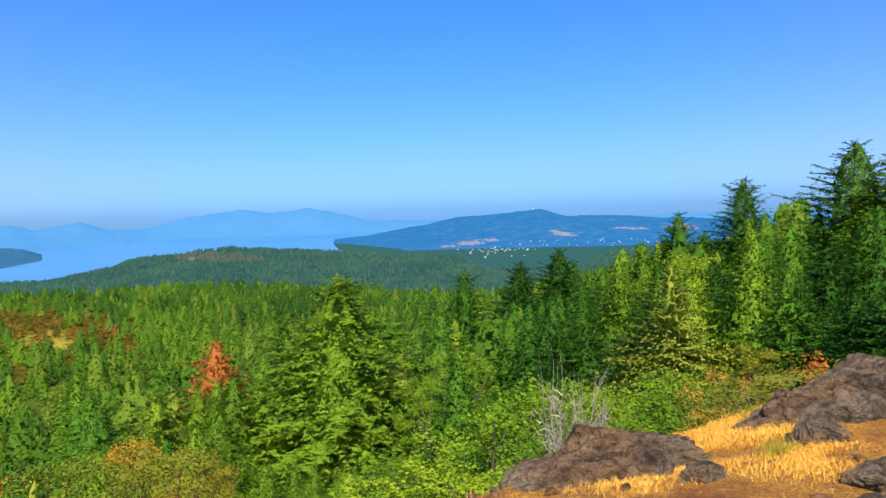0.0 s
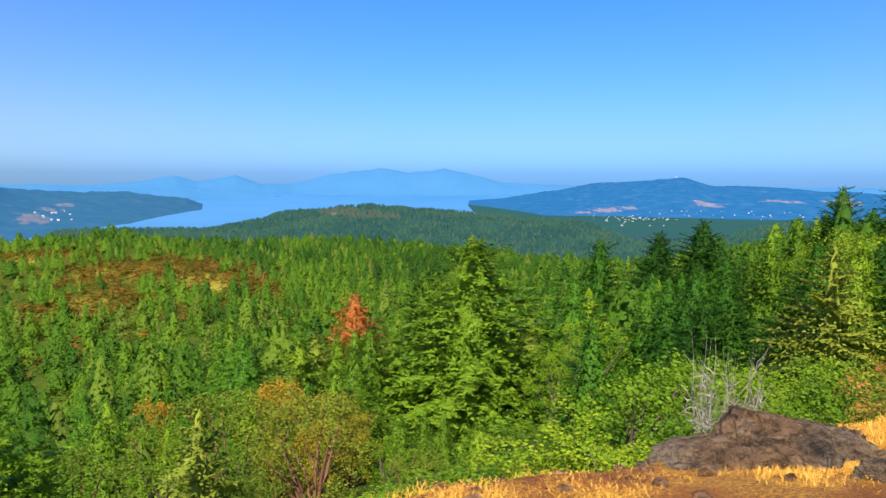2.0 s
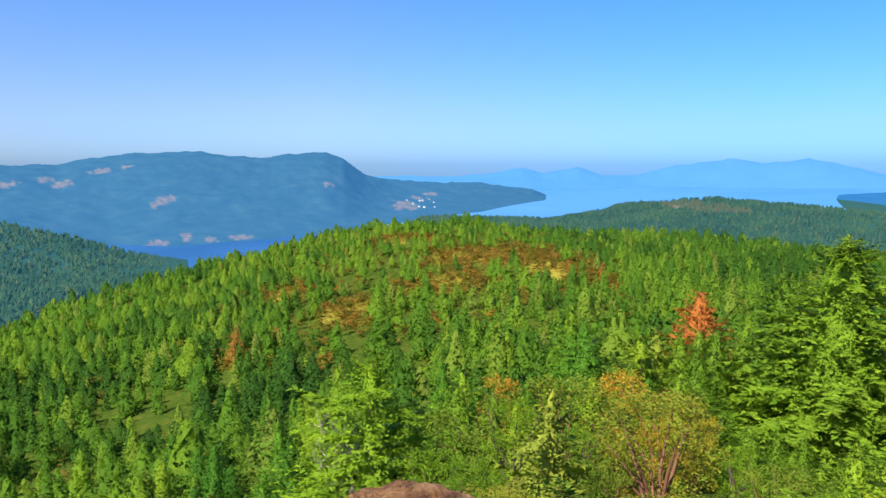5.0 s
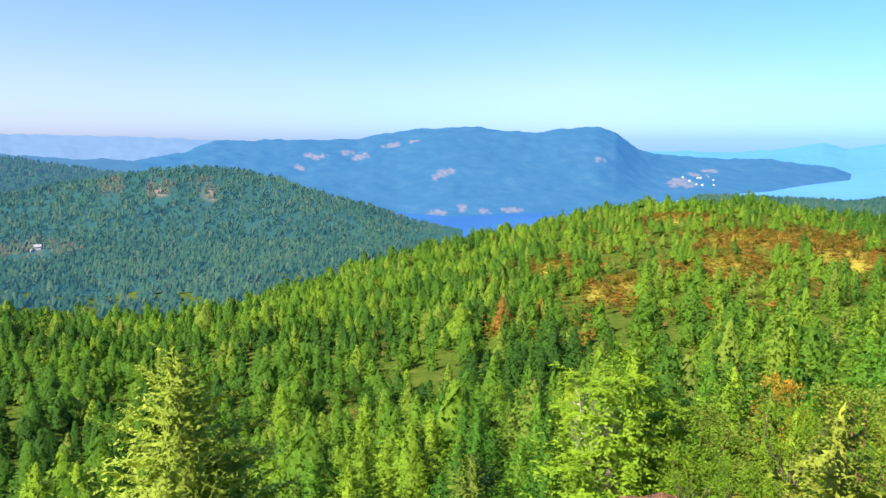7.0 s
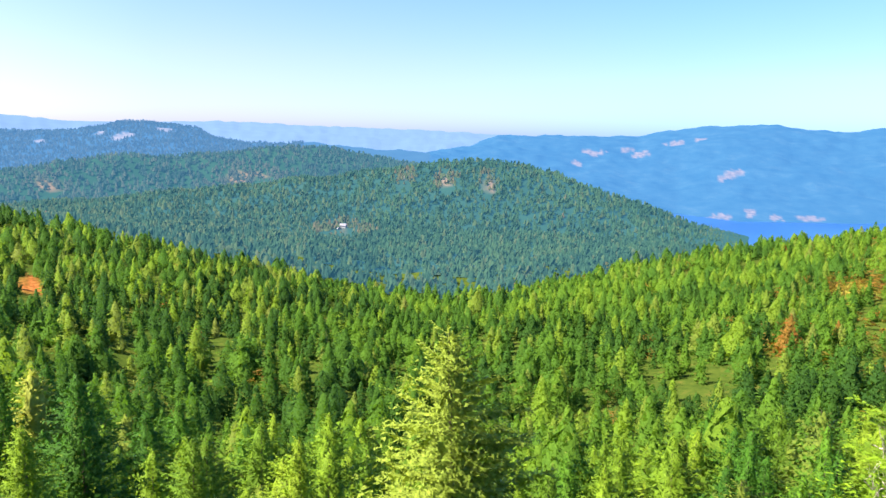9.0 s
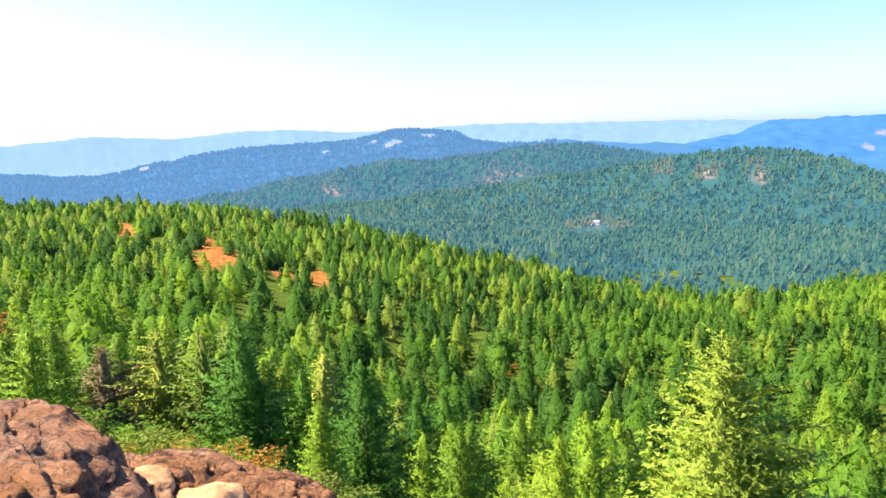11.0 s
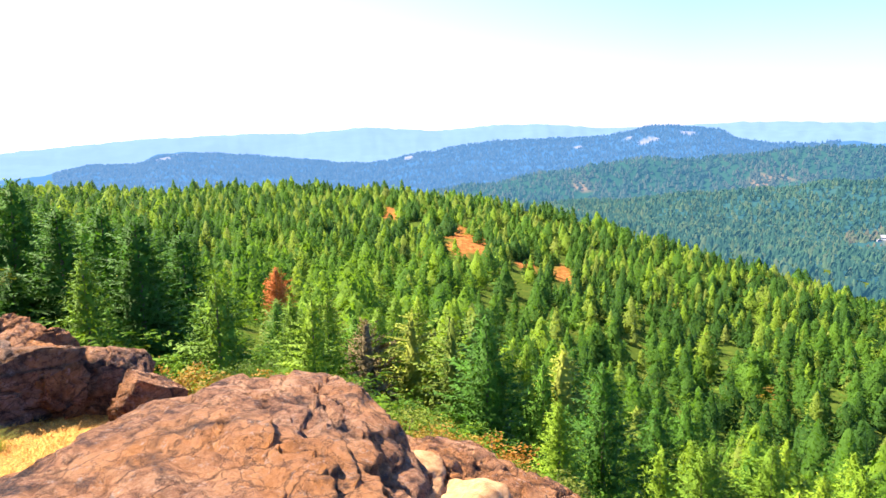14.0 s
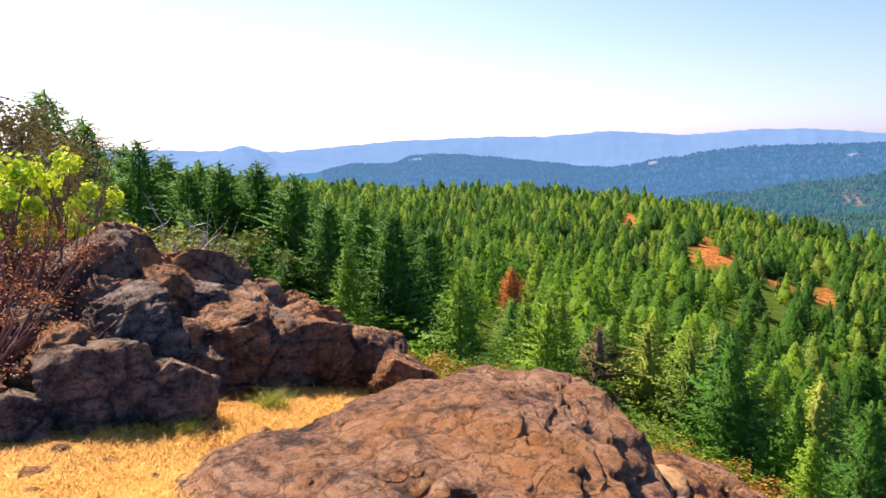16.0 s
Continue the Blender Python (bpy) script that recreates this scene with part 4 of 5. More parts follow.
GOLDEN = [broad_kind(46 + k, M_GOLD, M_REDBARK, stems=10, clumps=60, leaves=95, width=0.42, leaf=0.022, base=0.06, spread=0.095) for k in range(2)]
OLIVES = [broad_kind(48, M_OLIVE_BUSH, stems=8, clumps=38, leaves=80, width=0.55, leaf=0.034)]
LIMES = [broad_kind(50, M_LIME, M_REDBARK, stems=14, clumps=17, leaves=95, width=0.5, leaf=0.042, base=0.42, spread=0.085)]
REDS = [broad_kind(52, M_REDTWIG, M_REDBARK, stems=40, clumps=60, leaves=34, width=0.6, leaf=0.017, base=0.2, spread=0.10)]
RUSTBUSH = broad_kind(58, M_RUST, stems=8, clumps=34, leaves=80, width=0.5, leaf=0.034)
TREES = [broad_kind(64 + k, M_BUSH, stems=12, clumps=80, leaves=95, width=0.42, leaf=0.019, base=0.05, spread=0.085) for k in range(2)]
ORANGES = [broad_kind(56, M_ORANGE, stems=8, clumps=38, leaves=80, width=0.55, leaf=0.034)]
BROWN_FIR = fir_kind(34, M_BROWN, M_DEADWOOD, core=0.25, tufts=(2200, 0.036), levels=18, per=7, sprays=16, slender=0.36, droop=0.07, ragged=0.6, spray=0.18, tip=0.5, lumps=0.25)
BROWNS = [broad_kind(54, M_BROWN, stems=20, clumps=46, leaves=90, width=0.5, leaf=0.020, base=0.35, spread=0.11)]


def fir_to(name, kind, az, r, top_el, width_ratio, label, group="", category="fir tree"):
    """A fir whose tip stands at a given elevation over the eye's level."""
    z = float(land_z(az, r)[0])
    h = EYE + r * math.tan(radians(top_el)) - z + 0.1
    return plant(name, kind, az, r, h, h * width_ratio, rng.uniform(0, 6.28), label, category, group)


fir_to("fir_tree", HERO, 7.6, 50, -5.1, 1.75, "tall full Douglas fir, sunlit mid-green, below the rock ledge")
fir_to("fir_tree", SUNNY, 11.6, 53, -7.7, 1.5, "sunlit yellow-green fir beside a taller one")
fir_to("fir_tree", PALE, 17.3, 53, -12.6, 1.2, "open light green conifer with bare limbs below", category="conifer")
for az, r, el in ((16.0, 51, -12.4), (18.7, 50, -12.8), (17.4, 47, -14.0)):
    fir_to("fir_tree", FIRS[2], az, r, el, 1.1, "light green fir before a dying one", "firs round the dying fir")
fir_to("fir_tree", PALE, 21.6, 46, -13.2, 1.2, "open light green conifer with bare limbs below", category="conifer")
fir_to("fir_tree", SUNNY, 26.9, 70, -11.0, 1.4, "green fir rising over its neighbours")
fir_to("fir_tree", HERO_DARK[0], -2.5, 75, -5.1, 1.3, "slender dark green fir among lower trees")
fir_to("fir_tree", HERO_DEEP[1], -10.1, 70, -3.6, 1.45, "dark green fir, one of a close pair")
fir_to("fir_tree", HERO_DEEP[0], -6.9, 68, -4.5, 1.5, "dark green fir, one of a close pair")
fir_to("fir_tree", HERO_DEEP[0], -23.7, 55, 1.5, 1.5, "tall dark fir with a narrow pointed top")
fir_to("fir_tree", HERO_DEEP[1], -19.1, 60, -0.95, 1.3, "dark fir with a pointed top beside taller ones")
fir_to("fir_tree", HERO_DEEP[1], -30.8, 42, 3.6, 1.5, "tall dark fir at the summit's edge")
fir_to("fir_tree", HERO, -33.6, 40, 3.4, 1.6, "broad sunlit fir at the summit's edge")
fir_to("fir_tree", THIN, -18.4, 24, -4.9, 1.25, "sparse olive-green conifer with bare grey limbs showing", category="conifer")
fir_to("fir_tree", LONE, 79.6, 24, -15.4, 1.1, "young yellow-green fir standing alone below the ledge")
fir_to("fir_tree", RUSTY, 17.2, 58, -9.7, 0.95, "dying fir with rust-red needles on its top")
fir_to("fir_tree", RUSTY, 134.8, 85, -9.7, 1.0, "dead fir with rust-red needles")
fir_to("fir_tree", BROWN_FIR, 127.8, 40, -14.0, 1.1, "brown dying fir at the edge of the wood")
fir_to("fir_tree", LIMEFIR, 43.4, 25, -15.7, 1.45, "open bright green conifer with a broken dead stem", category="conifer")
for az, r, el in ((159, 45, -0.7), (155.2, 44, -1.2), (164, 42, 0.6), (161.5, 50, -0.4), (157, 55, -1.5), (151.5, 40, -4.0), (148, 38, -5.4), (153, 52, -3.0), (166.5, 36, 2.4), (168.6, 34, 4.3), (144.5, 42, -6.5), (149.8, 60, -4.2),
                  (157.6, 30, -3.2), (154.0, 27, -5.0), (150.6, 26, -6.4), (161.2, 29, -2.2), (147.3, 27, -8.2), (152.4, 22, -7.6), (149.0, 21, -9.2), (145.2, 24, -9.6), (155.6, 21, -6.4), (159.5, 22, -4.2), (142.6, 27, -9.2), (146.6, 20, -11.0), (140.2, 24, -11.2)):
    fir_to("fir_tree", (HERO_DARK + FIRS[3:4])[int(rng.integers(0, 3))], az, r, el, rng.uniform(1.4, 1.9), "dark green fir at the edge of the summit wood", "firs at the wood's edge")

for az, r, el, w in ((23.3, 31, -15.4, 0.9), (17.8, 26, -18.0, 0.8), (23.3, 21, -20.6, 0.9), (20.4, 24, -19.0, 0.7), (32.5, 40, -16.5, 0.8)):
    h = EYE + r * math.tan(radians(el)) - float(land_z(az, r)[0])
    plant("madrone_tree", GOLDEN[int(rng.integers(0, 2))], az, r, h, min(h, 4.5) * w, rng.uniform(0, 6.28), "small madrone with golden and orange leaves", "madrone", "golden madrones of the slope")
for az, r, el, w in ((31.7, 25, -18.0, 0.8), (27.0, 20, -20.2, 0.9), (29.0, 27, -18.6, 0.8), (35.0, 18, -22.5, 0.9), (14.6, 22, -20.4, 0.8), (3.2, 22, -19.0, 0.9), (-0.8, 24, -16.6, 0.8), (38.5, 20, -22.0, 0.9)):
    h = EYE + r * math.tan(radians(el)) - float(land_z(az, r)[0])
    plant("broadleaf_tree", TREES[int(rng.integers(0, 2))], az, r, h, min(h, 5) * w, rng.uniform(0, 6.28), "bright green broad-leaved tree close under the ledge", "tree", "broad-leaved trees under the ledge")

for az, r, el in ((-27.0, 22, -6.2), (-30.5, 20, -6.8), (-33.5, 19, -5.0), (-29.0, 26, -3.6), (-25.4, 27, -4.4), (-21.6, 33, -4.6), (-12.0, 27, -9.4), (-10.0, 27, -10.0), (-18.0, 36, -5.2), (-14.6, 40, -6.0)):
    fir_to("fir_tree", HERO_DEEP[int(rng.integers(0, 2))], az, r, el, rng.uniform(1.4, 1.8), "dark green fir with low boughs at the wood's edge", "firs beside the summit")

for az, r, el in ((149.3, 22, -3.6), (154.5, 26, -0.8), (157.3, 27, -0.8), (159.6, 26, -1.0), (162.9, 28, 0.8), (144.4, 23, -4.8), (151.8, 24, -1.8), (146.6, 25, -4.0), (141.3, 27, -6.2)):
    fir_to("fir_tree", HERO_DARK[int(rng.integers(0, 2))], az, r, el, rng.uniform(1.15, 1.45), "tall dark green fir close behind the outcrop", "tall firs behind the outcrop")

# the highest elevation that treetops near the ledge reach
CEILING = [(-60, 1), (-33, 1.5), (-25, -0.5), (-18, -2.5), (-12, -4.2), (-5, -6.5), (3, -7.5), (12, -7.5), (25, -8.5), (35, -10.5), (45, -13), (60, -15), (80, -15.5), (100, -14), (115, -13), (128, -12), (140, -8.5), (150, -4.5), (160, -1.5), (172, 1), (300, 1)]


# marked trees: azimuth, distance, half-width in degrees, room behind, elevation below which others may rise
CLEAR = [(17.2, 58, 2.4, 6, -12.6), (134.8, 85, 1.8, 10, -11.9), (127.8, 40, 2.6, 6, -18), (-18.4, 24, 5.0, 5, -13.5), (7.6, 50, 6.2, 5, -19), (43.4, 25, 4.0, 4, -25)]


def roof_of(az, r):
    """The elevation that a tree here may reach without hiding one of the marked trees."""
    return min([e for a, q, w, v, e in CLEAR if abs(az - a) < w and r < q + v], default=90)


def wood_density(az, r):
    d = np.ones_like(az)
    for a, q, w, v, _ in CLEAR:
        d = np.where((np.abs(az - a) < w) & (r < q + v), 0.0, d)
    d = np.where(inside(az, r + 12, MEADOWS) > 0.0, 0.04, d)
    d = np.where(((az > 23) & (az < 50) & (r > 170) & (r < 560)), d * 0.42, d)
    d = np.where(inside(az, r + 14, [(a, q - (30 if q < 600 else 12), w * 1.1, v + 12 if q < 600 else v) for a, q, w, v in BARE]) > 0, 0.08, d)
    return d


# single trees near the ledge
placed = []
tries = 0
while len(placed) < 330 and tries < 12000:
    tries += 1
    az, r = rng.uniform(-36, 176), math.sqrt(rng.uniform(17 ** 2, 74 ** 2))
    x, y = -math.sin(radians(az)) * r, math.cos(radians(az)) * r
    gap = 2.0 + r * 0.022
    if any((x - p) ** 2 + (y - q) ** 2 < gap * gap for p, q in placed):
        continue
    z = float(land_z(az, r)[0])
    room = EYE + r * math.tan(radians(min(float(tab(az, CEILING, 1)) - rng.uniform(0, 2.5) * (r < 60) - 6.5 * (8 < az < 60 and r < 42), roof_of(az, r)))) - z
    if room < 2.5 or (48 < az < 110 and r < 33) or (75 < az < 84 and r < 40) or (-14 < az < -2 and r < 30):
        continue
    placed.append((x, y))
    h = min(room, rng.uniform(6, 10.5) if r > 30 else rng.uniform(3.5, 7))
    u = rng.uniform()
    sunny = 0 < az < 45 and r < 60
    if u < (0.16 if sunny and not 2 < az < 15 else 0.03 * (20 < az < 45 or az > 110)):
        k = int(rng.integers(0, 2))
        plant("madrone_tree", MADRONES[k], az, r, min(h, 5), min(h, 5) * rng.uniform(0.7, 1.0), rng.uniform(0, 6.28), "madrone with yellowing and orange-tinged leaves", "madrone", "madrones of the slope")
    elif u < (0.24 if sunny else 0.0 if 45 < az < 110 else 0.07):
        k = int(rng.integers(0, 2))
        plant("broadleaf_tree", TREES[k], az, r, min(h, 5.5), min(h, 5.5) * rng.uniform(0.8, 1.1), rng.uniform(0, 6.28), "bright green broad-leaved tree of the slope", "tree", "broad-leaved trees of the slope")
    else:
        k = int(rng.choice(len(FIRS), p=(0.08, 0.07, 0.05, 0.80, 0.0) if az < 2 else (0.16, 0.16, 0.12, 0.46, 0.10) if 20 < az < 62 and r > 36 else (0.26, 0.22, 0.14, 0.24, 0.14) if az > 104 else (0.28, 0.26, 0.22, 0.09, 0.15)))
        plant("fir_tree", (FIRS if r < 42 else FIRS_FAR)[k], az, r, h, h * rng.uniform(0.95, 1.35), rng.uniform(0, 6.28), "olive-green conifer of the slope" if k == 4 else "green fir of the slope below the ledge", "fir tree", "firs of the slope")


def join_kinds(a, b):
    return np.concatenate([a[0], b[0]]), np.concatenate([a[1], b[1] + len(a[0])])


def wood(name, kinds, az, r, height, width, tone, mat, label, category, lift=1.15):
    """Many small trees in one mesh, each with its own size, turn and tone."""
    z = land_z(az, r) - 0.2
    a = np.radians(az)
    x, y = -np.sin(a) * r, np.cos(a) * r
    pick = rng.integers(0, len(kinds), len(az))
    V, F, T, N, o = [], [], [], [], 0
    for k, (tv, tf) in enumerate(kinds):
        tn = full_normals(tv, lift)
        tf = facing(tv, tf, tn)
        s = np.where(pick == k)[0]
        if not len(s):
            continue
        th = rng.uniform(0, 6.28, len(s))
        c, d = np.cos(th)[:, None], np.sin(th)[:, None]
        w, h = width[s][:, None], height[s][:, None]
        vx = (tv[None, :, 0] * c - tv[None, :, 1] * d) * w + x[s][:, None]
        vy = (tv[None, :, 0] * d + tv[None, :, 1] * c) * w + y[s][:, None]
        vz = tv[None, :, 2] * h + z[s][:, None]
        V.append(np.stack([vx, vy, vz], -1).reshape(-1, 3))
        F.append((tf[None] + (np.arange(len(s)) * len(tv))[:, None, None] + o).reshape(-1, 3))
        T.append(np.repeat(tone[s], len(tv)))
        N.append(np.stack([tn[None, :, 0] * c - tn[None, :, 1] * d, tn[None, :, 0] * d + tn[None, :, 1] * c, np.repeat(tn[None, :, 2], len(s), 0)], -1).reshape(-1, 3))
        o += len(s) * len(tv)
    me = mesh_from(name, np.concatenate(V), np.concatenate(F), (mat,))
    store(me, "tone", np.concatenate(T))
    crown_normals(me, np.concatenate(N))
    return tagged(new(name, me), label, category, kind="stuff")


# how high the land and its trees rise seen from the eye, nearer than each distance
RS = np.exp(np.linspace(math.log(20), math.log(1500), 160))
EL = np.array([np.maximum.accumulate(np.degrees(np.arctan2(land_z(np.full(len(RS), a), RS) + np.minimum(5, RS * 0.015) - EYE, RS))) for a in np.arange(-60, 190, 1.0)])


def scatter(r0, r1, spacing, keep_hidden=0.2, behind=1e9):
    """Even random places between two distances, thinned in openings and where the land hides them."""
    n = int(0.5 * radians(216) * (r1 * r1 - r0 * r0) / spacing ** 2)
    az, r = rng.uniform(-38, 178, n), np.sqrt(rng.uniform(r0 * r0, r1 * r1, n))
    z = land_z(az, r)
    el = np.degrees(np.arctan2(z + 9 - EYE, r))
    i = np.clip(np.round(az + 60).astype(int), 0, len(EL) - 1)
    j = np.clip(np.searchsorted(RS, r * 0.94) - 1, 0, len(RS) - 1)
    hidden = el < EL[i, j] - 0.15
    u = rng.uniform(size=n)
    spur = tab(az, SPUR, 1) + 25
    side = (r > spur) if r0 >= 350 else (r <= np.maximum(spur, 320))
    shore = np.where((az > 20) & (az < 68), tab(az, SHORE, 1) - 15, 1e9)
    ok = side & (r < shore) & (u < np.where(hidden, keep_hidden, 1.0) * wood_density(az, r)) & (z > SEA + 1)
    ok &= r < tab(az, join(HILLS, HILLS_2), 1) + behind
    return az[ok], r[ok]


def tones(az, r, base=0.46, spread=0.09):
    x, y = -np.sin(np.radians(az)) * r, np.cos(np.radians(az)) * r
    t = base + 0.60 * fbm(x / 38, y / 38, 3, 31) + rng.normal(0, spread, len(az))
    t = t + np.where((az > 27) & (az < 52) & (r > 150) & (r < 450), 0.08, 0) - np.where((az < 30) & (r > 300), 0.14, 0) - np.where((az > 60) & (r > 180), 0.10, 0) - np.where((az > 98) & (r > 120), 0.08, 0) - np.where((az > 86) & (r > 250), 0.18, 0) - np.where((az > 46) & (az < 70) & (r < 220), 0.17, 0) - np.where((az > 20) & (az <= 42) & (r < 190), 0.13, 0) - np.where((az > 88) & (r < 300), 0.10, 0)
    u = rng.uniform(size=len(az))
    t = np.where(u < np.where((az > 92) & (r > 230), 0.34, 0.16), rng.uniform(0.80, 0.86, len(az)), np.clip(t, 0, 0.80))
    t = np.where((inside(az, r, BARE) > -1.0) & (r > 650), rng.uniform(0.86, 1.0, len(az)), t)
    return np.where((u > 0.9992) & (r > 150), 1.0, t)


near_kinds = [join_kinds(lumpy_fir(6, 6, 0.55 * s, np.random.default_rng(67 + k), 0.62), tuft_fir(60 + k, 310, 0.068, s)) for k, s in enumerate((0.24, 0.29, 0.35, 0.42))]
mid_kinds = [join_kinds(lumpy_fir(5, 5, 0.6 * s, np.random.default_rng(77 + k), 0.75), tuft_fir(70 + k, 105, 0.105, s, 0.76)) for k, s in enumerate((0.24, 0.29, 0.35, 0.42))]
far_kinds = [join_kinds(lumpy_fir(4, 5, 0.75 * s, np.random.default_rng(87 + k), 0.75), tuft_fir(80 + k, 32, 0.16, s, 0.76)) for k, s in enumerate((0.25, 0.31, 0.37, 0.45))]
hill_kinds = [join_kinds(lumpy_fir(2, 5, 0.8 * s, np.random.default_rng(90 + k), 0.7), tuft_fir(90 + k, 6, 0.25, s, 0.76)) for k, s in enumerate((0.26, 0.32, 0.40))]

for r0, r1, sp, kinds, what in ((52, 88, 6.0, near_kinds, "firs among the trees below the ledge"), (88, 150, 6.0, near_kinds, "conifers on the slope below the ledge"), (150, 300, 5.5, mid_kinds, "conifers on the valley side"), (300, 650, 6.3, far_kinds, "conifers covering the far spurs")):
    az, r = scatter(r0, r1, sp)
    h = rng.uniform(7.0, 13, len(az)) * (0.6 + 0.6 * rng.uniform(size=len(az)))
    h *= 0.82
    if r0 < 80:
        room = EYE + r * np.tan(np.radians(tab(az, CEILING, 1))) - land_z(az, r)
        h = np.minimum(h, np.maximum(room, 1.5))
    wood("forest", kinds, az, r, h, h * rng.uniform(1.05, 1.65, len(az)), tones(az, r), M_FOREST, "dense wood of sunlit green " + what, "forest")
az, r = scatter(380, 1480, 5.4, 0.03, 190)
h = rng.uniform(4, 8, len(az)) * np.where((az < 64) & (az > 45), np.clip((az - 56.5) / 6, 0.15, 1), 1)
wide_by, hill_tone = rng.uniform(1.5, 2.3, len(az)), tones(az, r, 0.46)
back = r > tab(az, join(HILLS, HILLS_2), 1) + 45
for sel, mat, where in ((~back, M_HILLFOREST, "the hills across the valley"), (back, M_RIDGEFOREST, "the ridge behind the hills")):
    wood("forest", hill_kinds, az[sel], r[sel], h[sel], (h * wide_by)[sel], hill_tone[sel], mat, "conifers with haze painted as bluish glow on " + where, "forest", 2.0)
# the wooded mountain behind the ridge
az, r = rng.uniform(92, 150, 36000), np.sqrt(rng.uniform(1240 ** 2, 2250 ** 2, 36000))
ok = (r > tab(az, SHORE, 1)) & (r < tab(az, join(MOUNT, MOUNT_2, MOUNT_3), 1) + 10) & (inside(az, r, SCARS) < 0.1)
az, r = az[ok], r[ok]
h = rng.uniform(4, 8, len(az))
wood("forest", hill_kinds, az, r, h, h * rng.uniform(1.5, 2.3, len(az)), tones(az, r, 0.44), M_FARFOREST, "conifers on a distant wooded mountain, haze painted as blue glow", "forest", 2.0)
# undergrowth between the nearer trees
leafy = []
for k in range(3):
    _, quads = broad_arrays(np.random.default_rng(120 + k), 0, 10, 17, width=0.5, leaf=0.10, spread=0.18)
    v = quads[:, (0, 1, 2)].reshape(-1, 3)
    leafy.append((v, np.arange(len(v)).reshape(-1, 3)))
n = 1000
az, r = np.concatenate([rng.uniform(-38, 178, n), rng.uniform(108, 166, 420)]), np.concatenate([rng.uniform(11, 85, n), rng.uniform(10, 34, 420)])
keep = (r > tab(az, BRINK, 1) + 2.5) & ~((az < -13) & (r < 26))
az, r = az[keep], r[keep]
h = rng.uniform(0.5, 1.5, len(az)) * (0.8 + r / 60)
wood("undergrowth", leafy, az, r, h, h * rng.uniform(1.2, 1.9, len(az)), np.clip(rng.normal(0.56, 0.16, len(az)) - 0.3 * (az < -8), 0, 0.94), M_FOREST, "leafy green undergrowth between the trees", "undergrowth")
# round crowns of broad-leaved trees in the wood
az, r = scatter(110, 520, 17)
h = rng.uniform(4, 9, len(az))
wood("forest", leafy, az, r, h, h * rng.uniform(0.8, 1.2, len(az)), np.clip(rng.normal(0.72, 0.14, len(az)), 0, 0.97), M_FOREST, "yellowish broad-leaved trees among conifers", "forest")
# bushes of the dry openings
small_bushes = []
for k in range(3):
    _, quads = broad_arrays(np.random.default_rng(140 + k), 0, 6, 9, width=0.5, leaf=0.24, spread=0.2)
    v = quads[:, (0, 1, 2)].reshape(-1, 3)
    small_bushes.append((v, np.arange(len(v)).reshape(-1, 3)))
n = 9000
az, r = rng.uniform(18, 56, n), np.sqrt(rng.uniform(120 ** 2, 580 ** 2, n))
keep = (inside(az, r, MEADOWS) > -0.25) | (rng.uniform(size=n) < 0.15)
az, r = az[keep], r[keep]
h = rng.uniform(1.4, 4.0, len(az))
wood("bushes", small_bushes, az, r, h, h * rng.uniform(1.2, 1.9, len(az)), np.clip(rng.normal(0.40, 0.22, len(az)), 0, 1), M_DRYBUSH, "olive and orange bushes in dry grass openings", "bushes")

# ---- rocks of the summit ----


def rock_mesh(name, seed, mat, detail=4, rough=0.10, cuts=14, depth=(0.70, 0.95), freq=1.0, blocky=False):
    """A weathered rock one unit across: planes broken off along its joints, edges worn, fissured and pitted."""
    bm = bmesh.new()
    bmesh.ops.create_icosphere(bm, subdivisions=detail, radius=1.0)
    g = random.Random(seed)
    off = Vector((seed * 3.7, seed * 1.9, seed * 5.3))
    bed = Vector((g.uniform(-0.3, 0.3), g.uniform(-0.3, 0.3), 1)).normalized()
    planes = [(bed, g.uniform(0.62, 0.78))] if blocky else []
    for k in range(cuts):
        d = Vector((g.gauss(0, 1), g.gauss(0, 1), g.gauss(0, 0.45 if blocky else 0.8))).normalized()
        planes.append((d, g.uniform(*depth)))
    for v in bm.verts:
        n = v.co.normalized()
        p = n * freq + off
        q = n * (1.08 + rough * 1.6 * noise.fractal(p * 0.9, 1.0, 2.0, 3))
        wob = 0.02 * noise.fractal(p * 2.3, 1.0, 2.0, 3)
        for d, lim in planes:
            over = q.dot(d) - lim - wob
            if over > 0:
                q -= d * over * 0.97
        cell = noise.voronoi(p * 1.9)[0]
        crack = min(1.0, (cell[1] - cell[0]) / 0.07)
        if blocky:
            layer = (q.dot(bed) * 3.1 + 0.35 * noise.fractal(p * 1.5, 1.0, 2.0, 3)) % 1.0
            ledge = 0.07 * (layer - 0.5) - 0.05 * max(0.0, 1 - layer / 0.10)
            k = -0.06 * (1 - crack) + ledge + 0.024 * noise.fractal(p * 6, 0.8, 2.1, 5) - 0.018 * abs(noise.fractal(p * 13, 0.8, 2.0, 3))
        else:
            block = noise.cell(p * 2.3) * 0.045
            k = -0.075 * (1 - crack) + block * crack + 0.045 * noise.fractal(p * 3.8, 0.85, 2.1, 6) - 0.03 * abs(noise.fractal(p * 8, 0.8, 2.0, 4))
        v.co = q + n * k
    me = bpy.data.meshes.new(name)
    bm.to_mesh(me)
    bm.free()
    me.materials.append(mat)
    me.polygons.foreach_set("use_smooth", np.full(len(me.polygons), True))
    return me


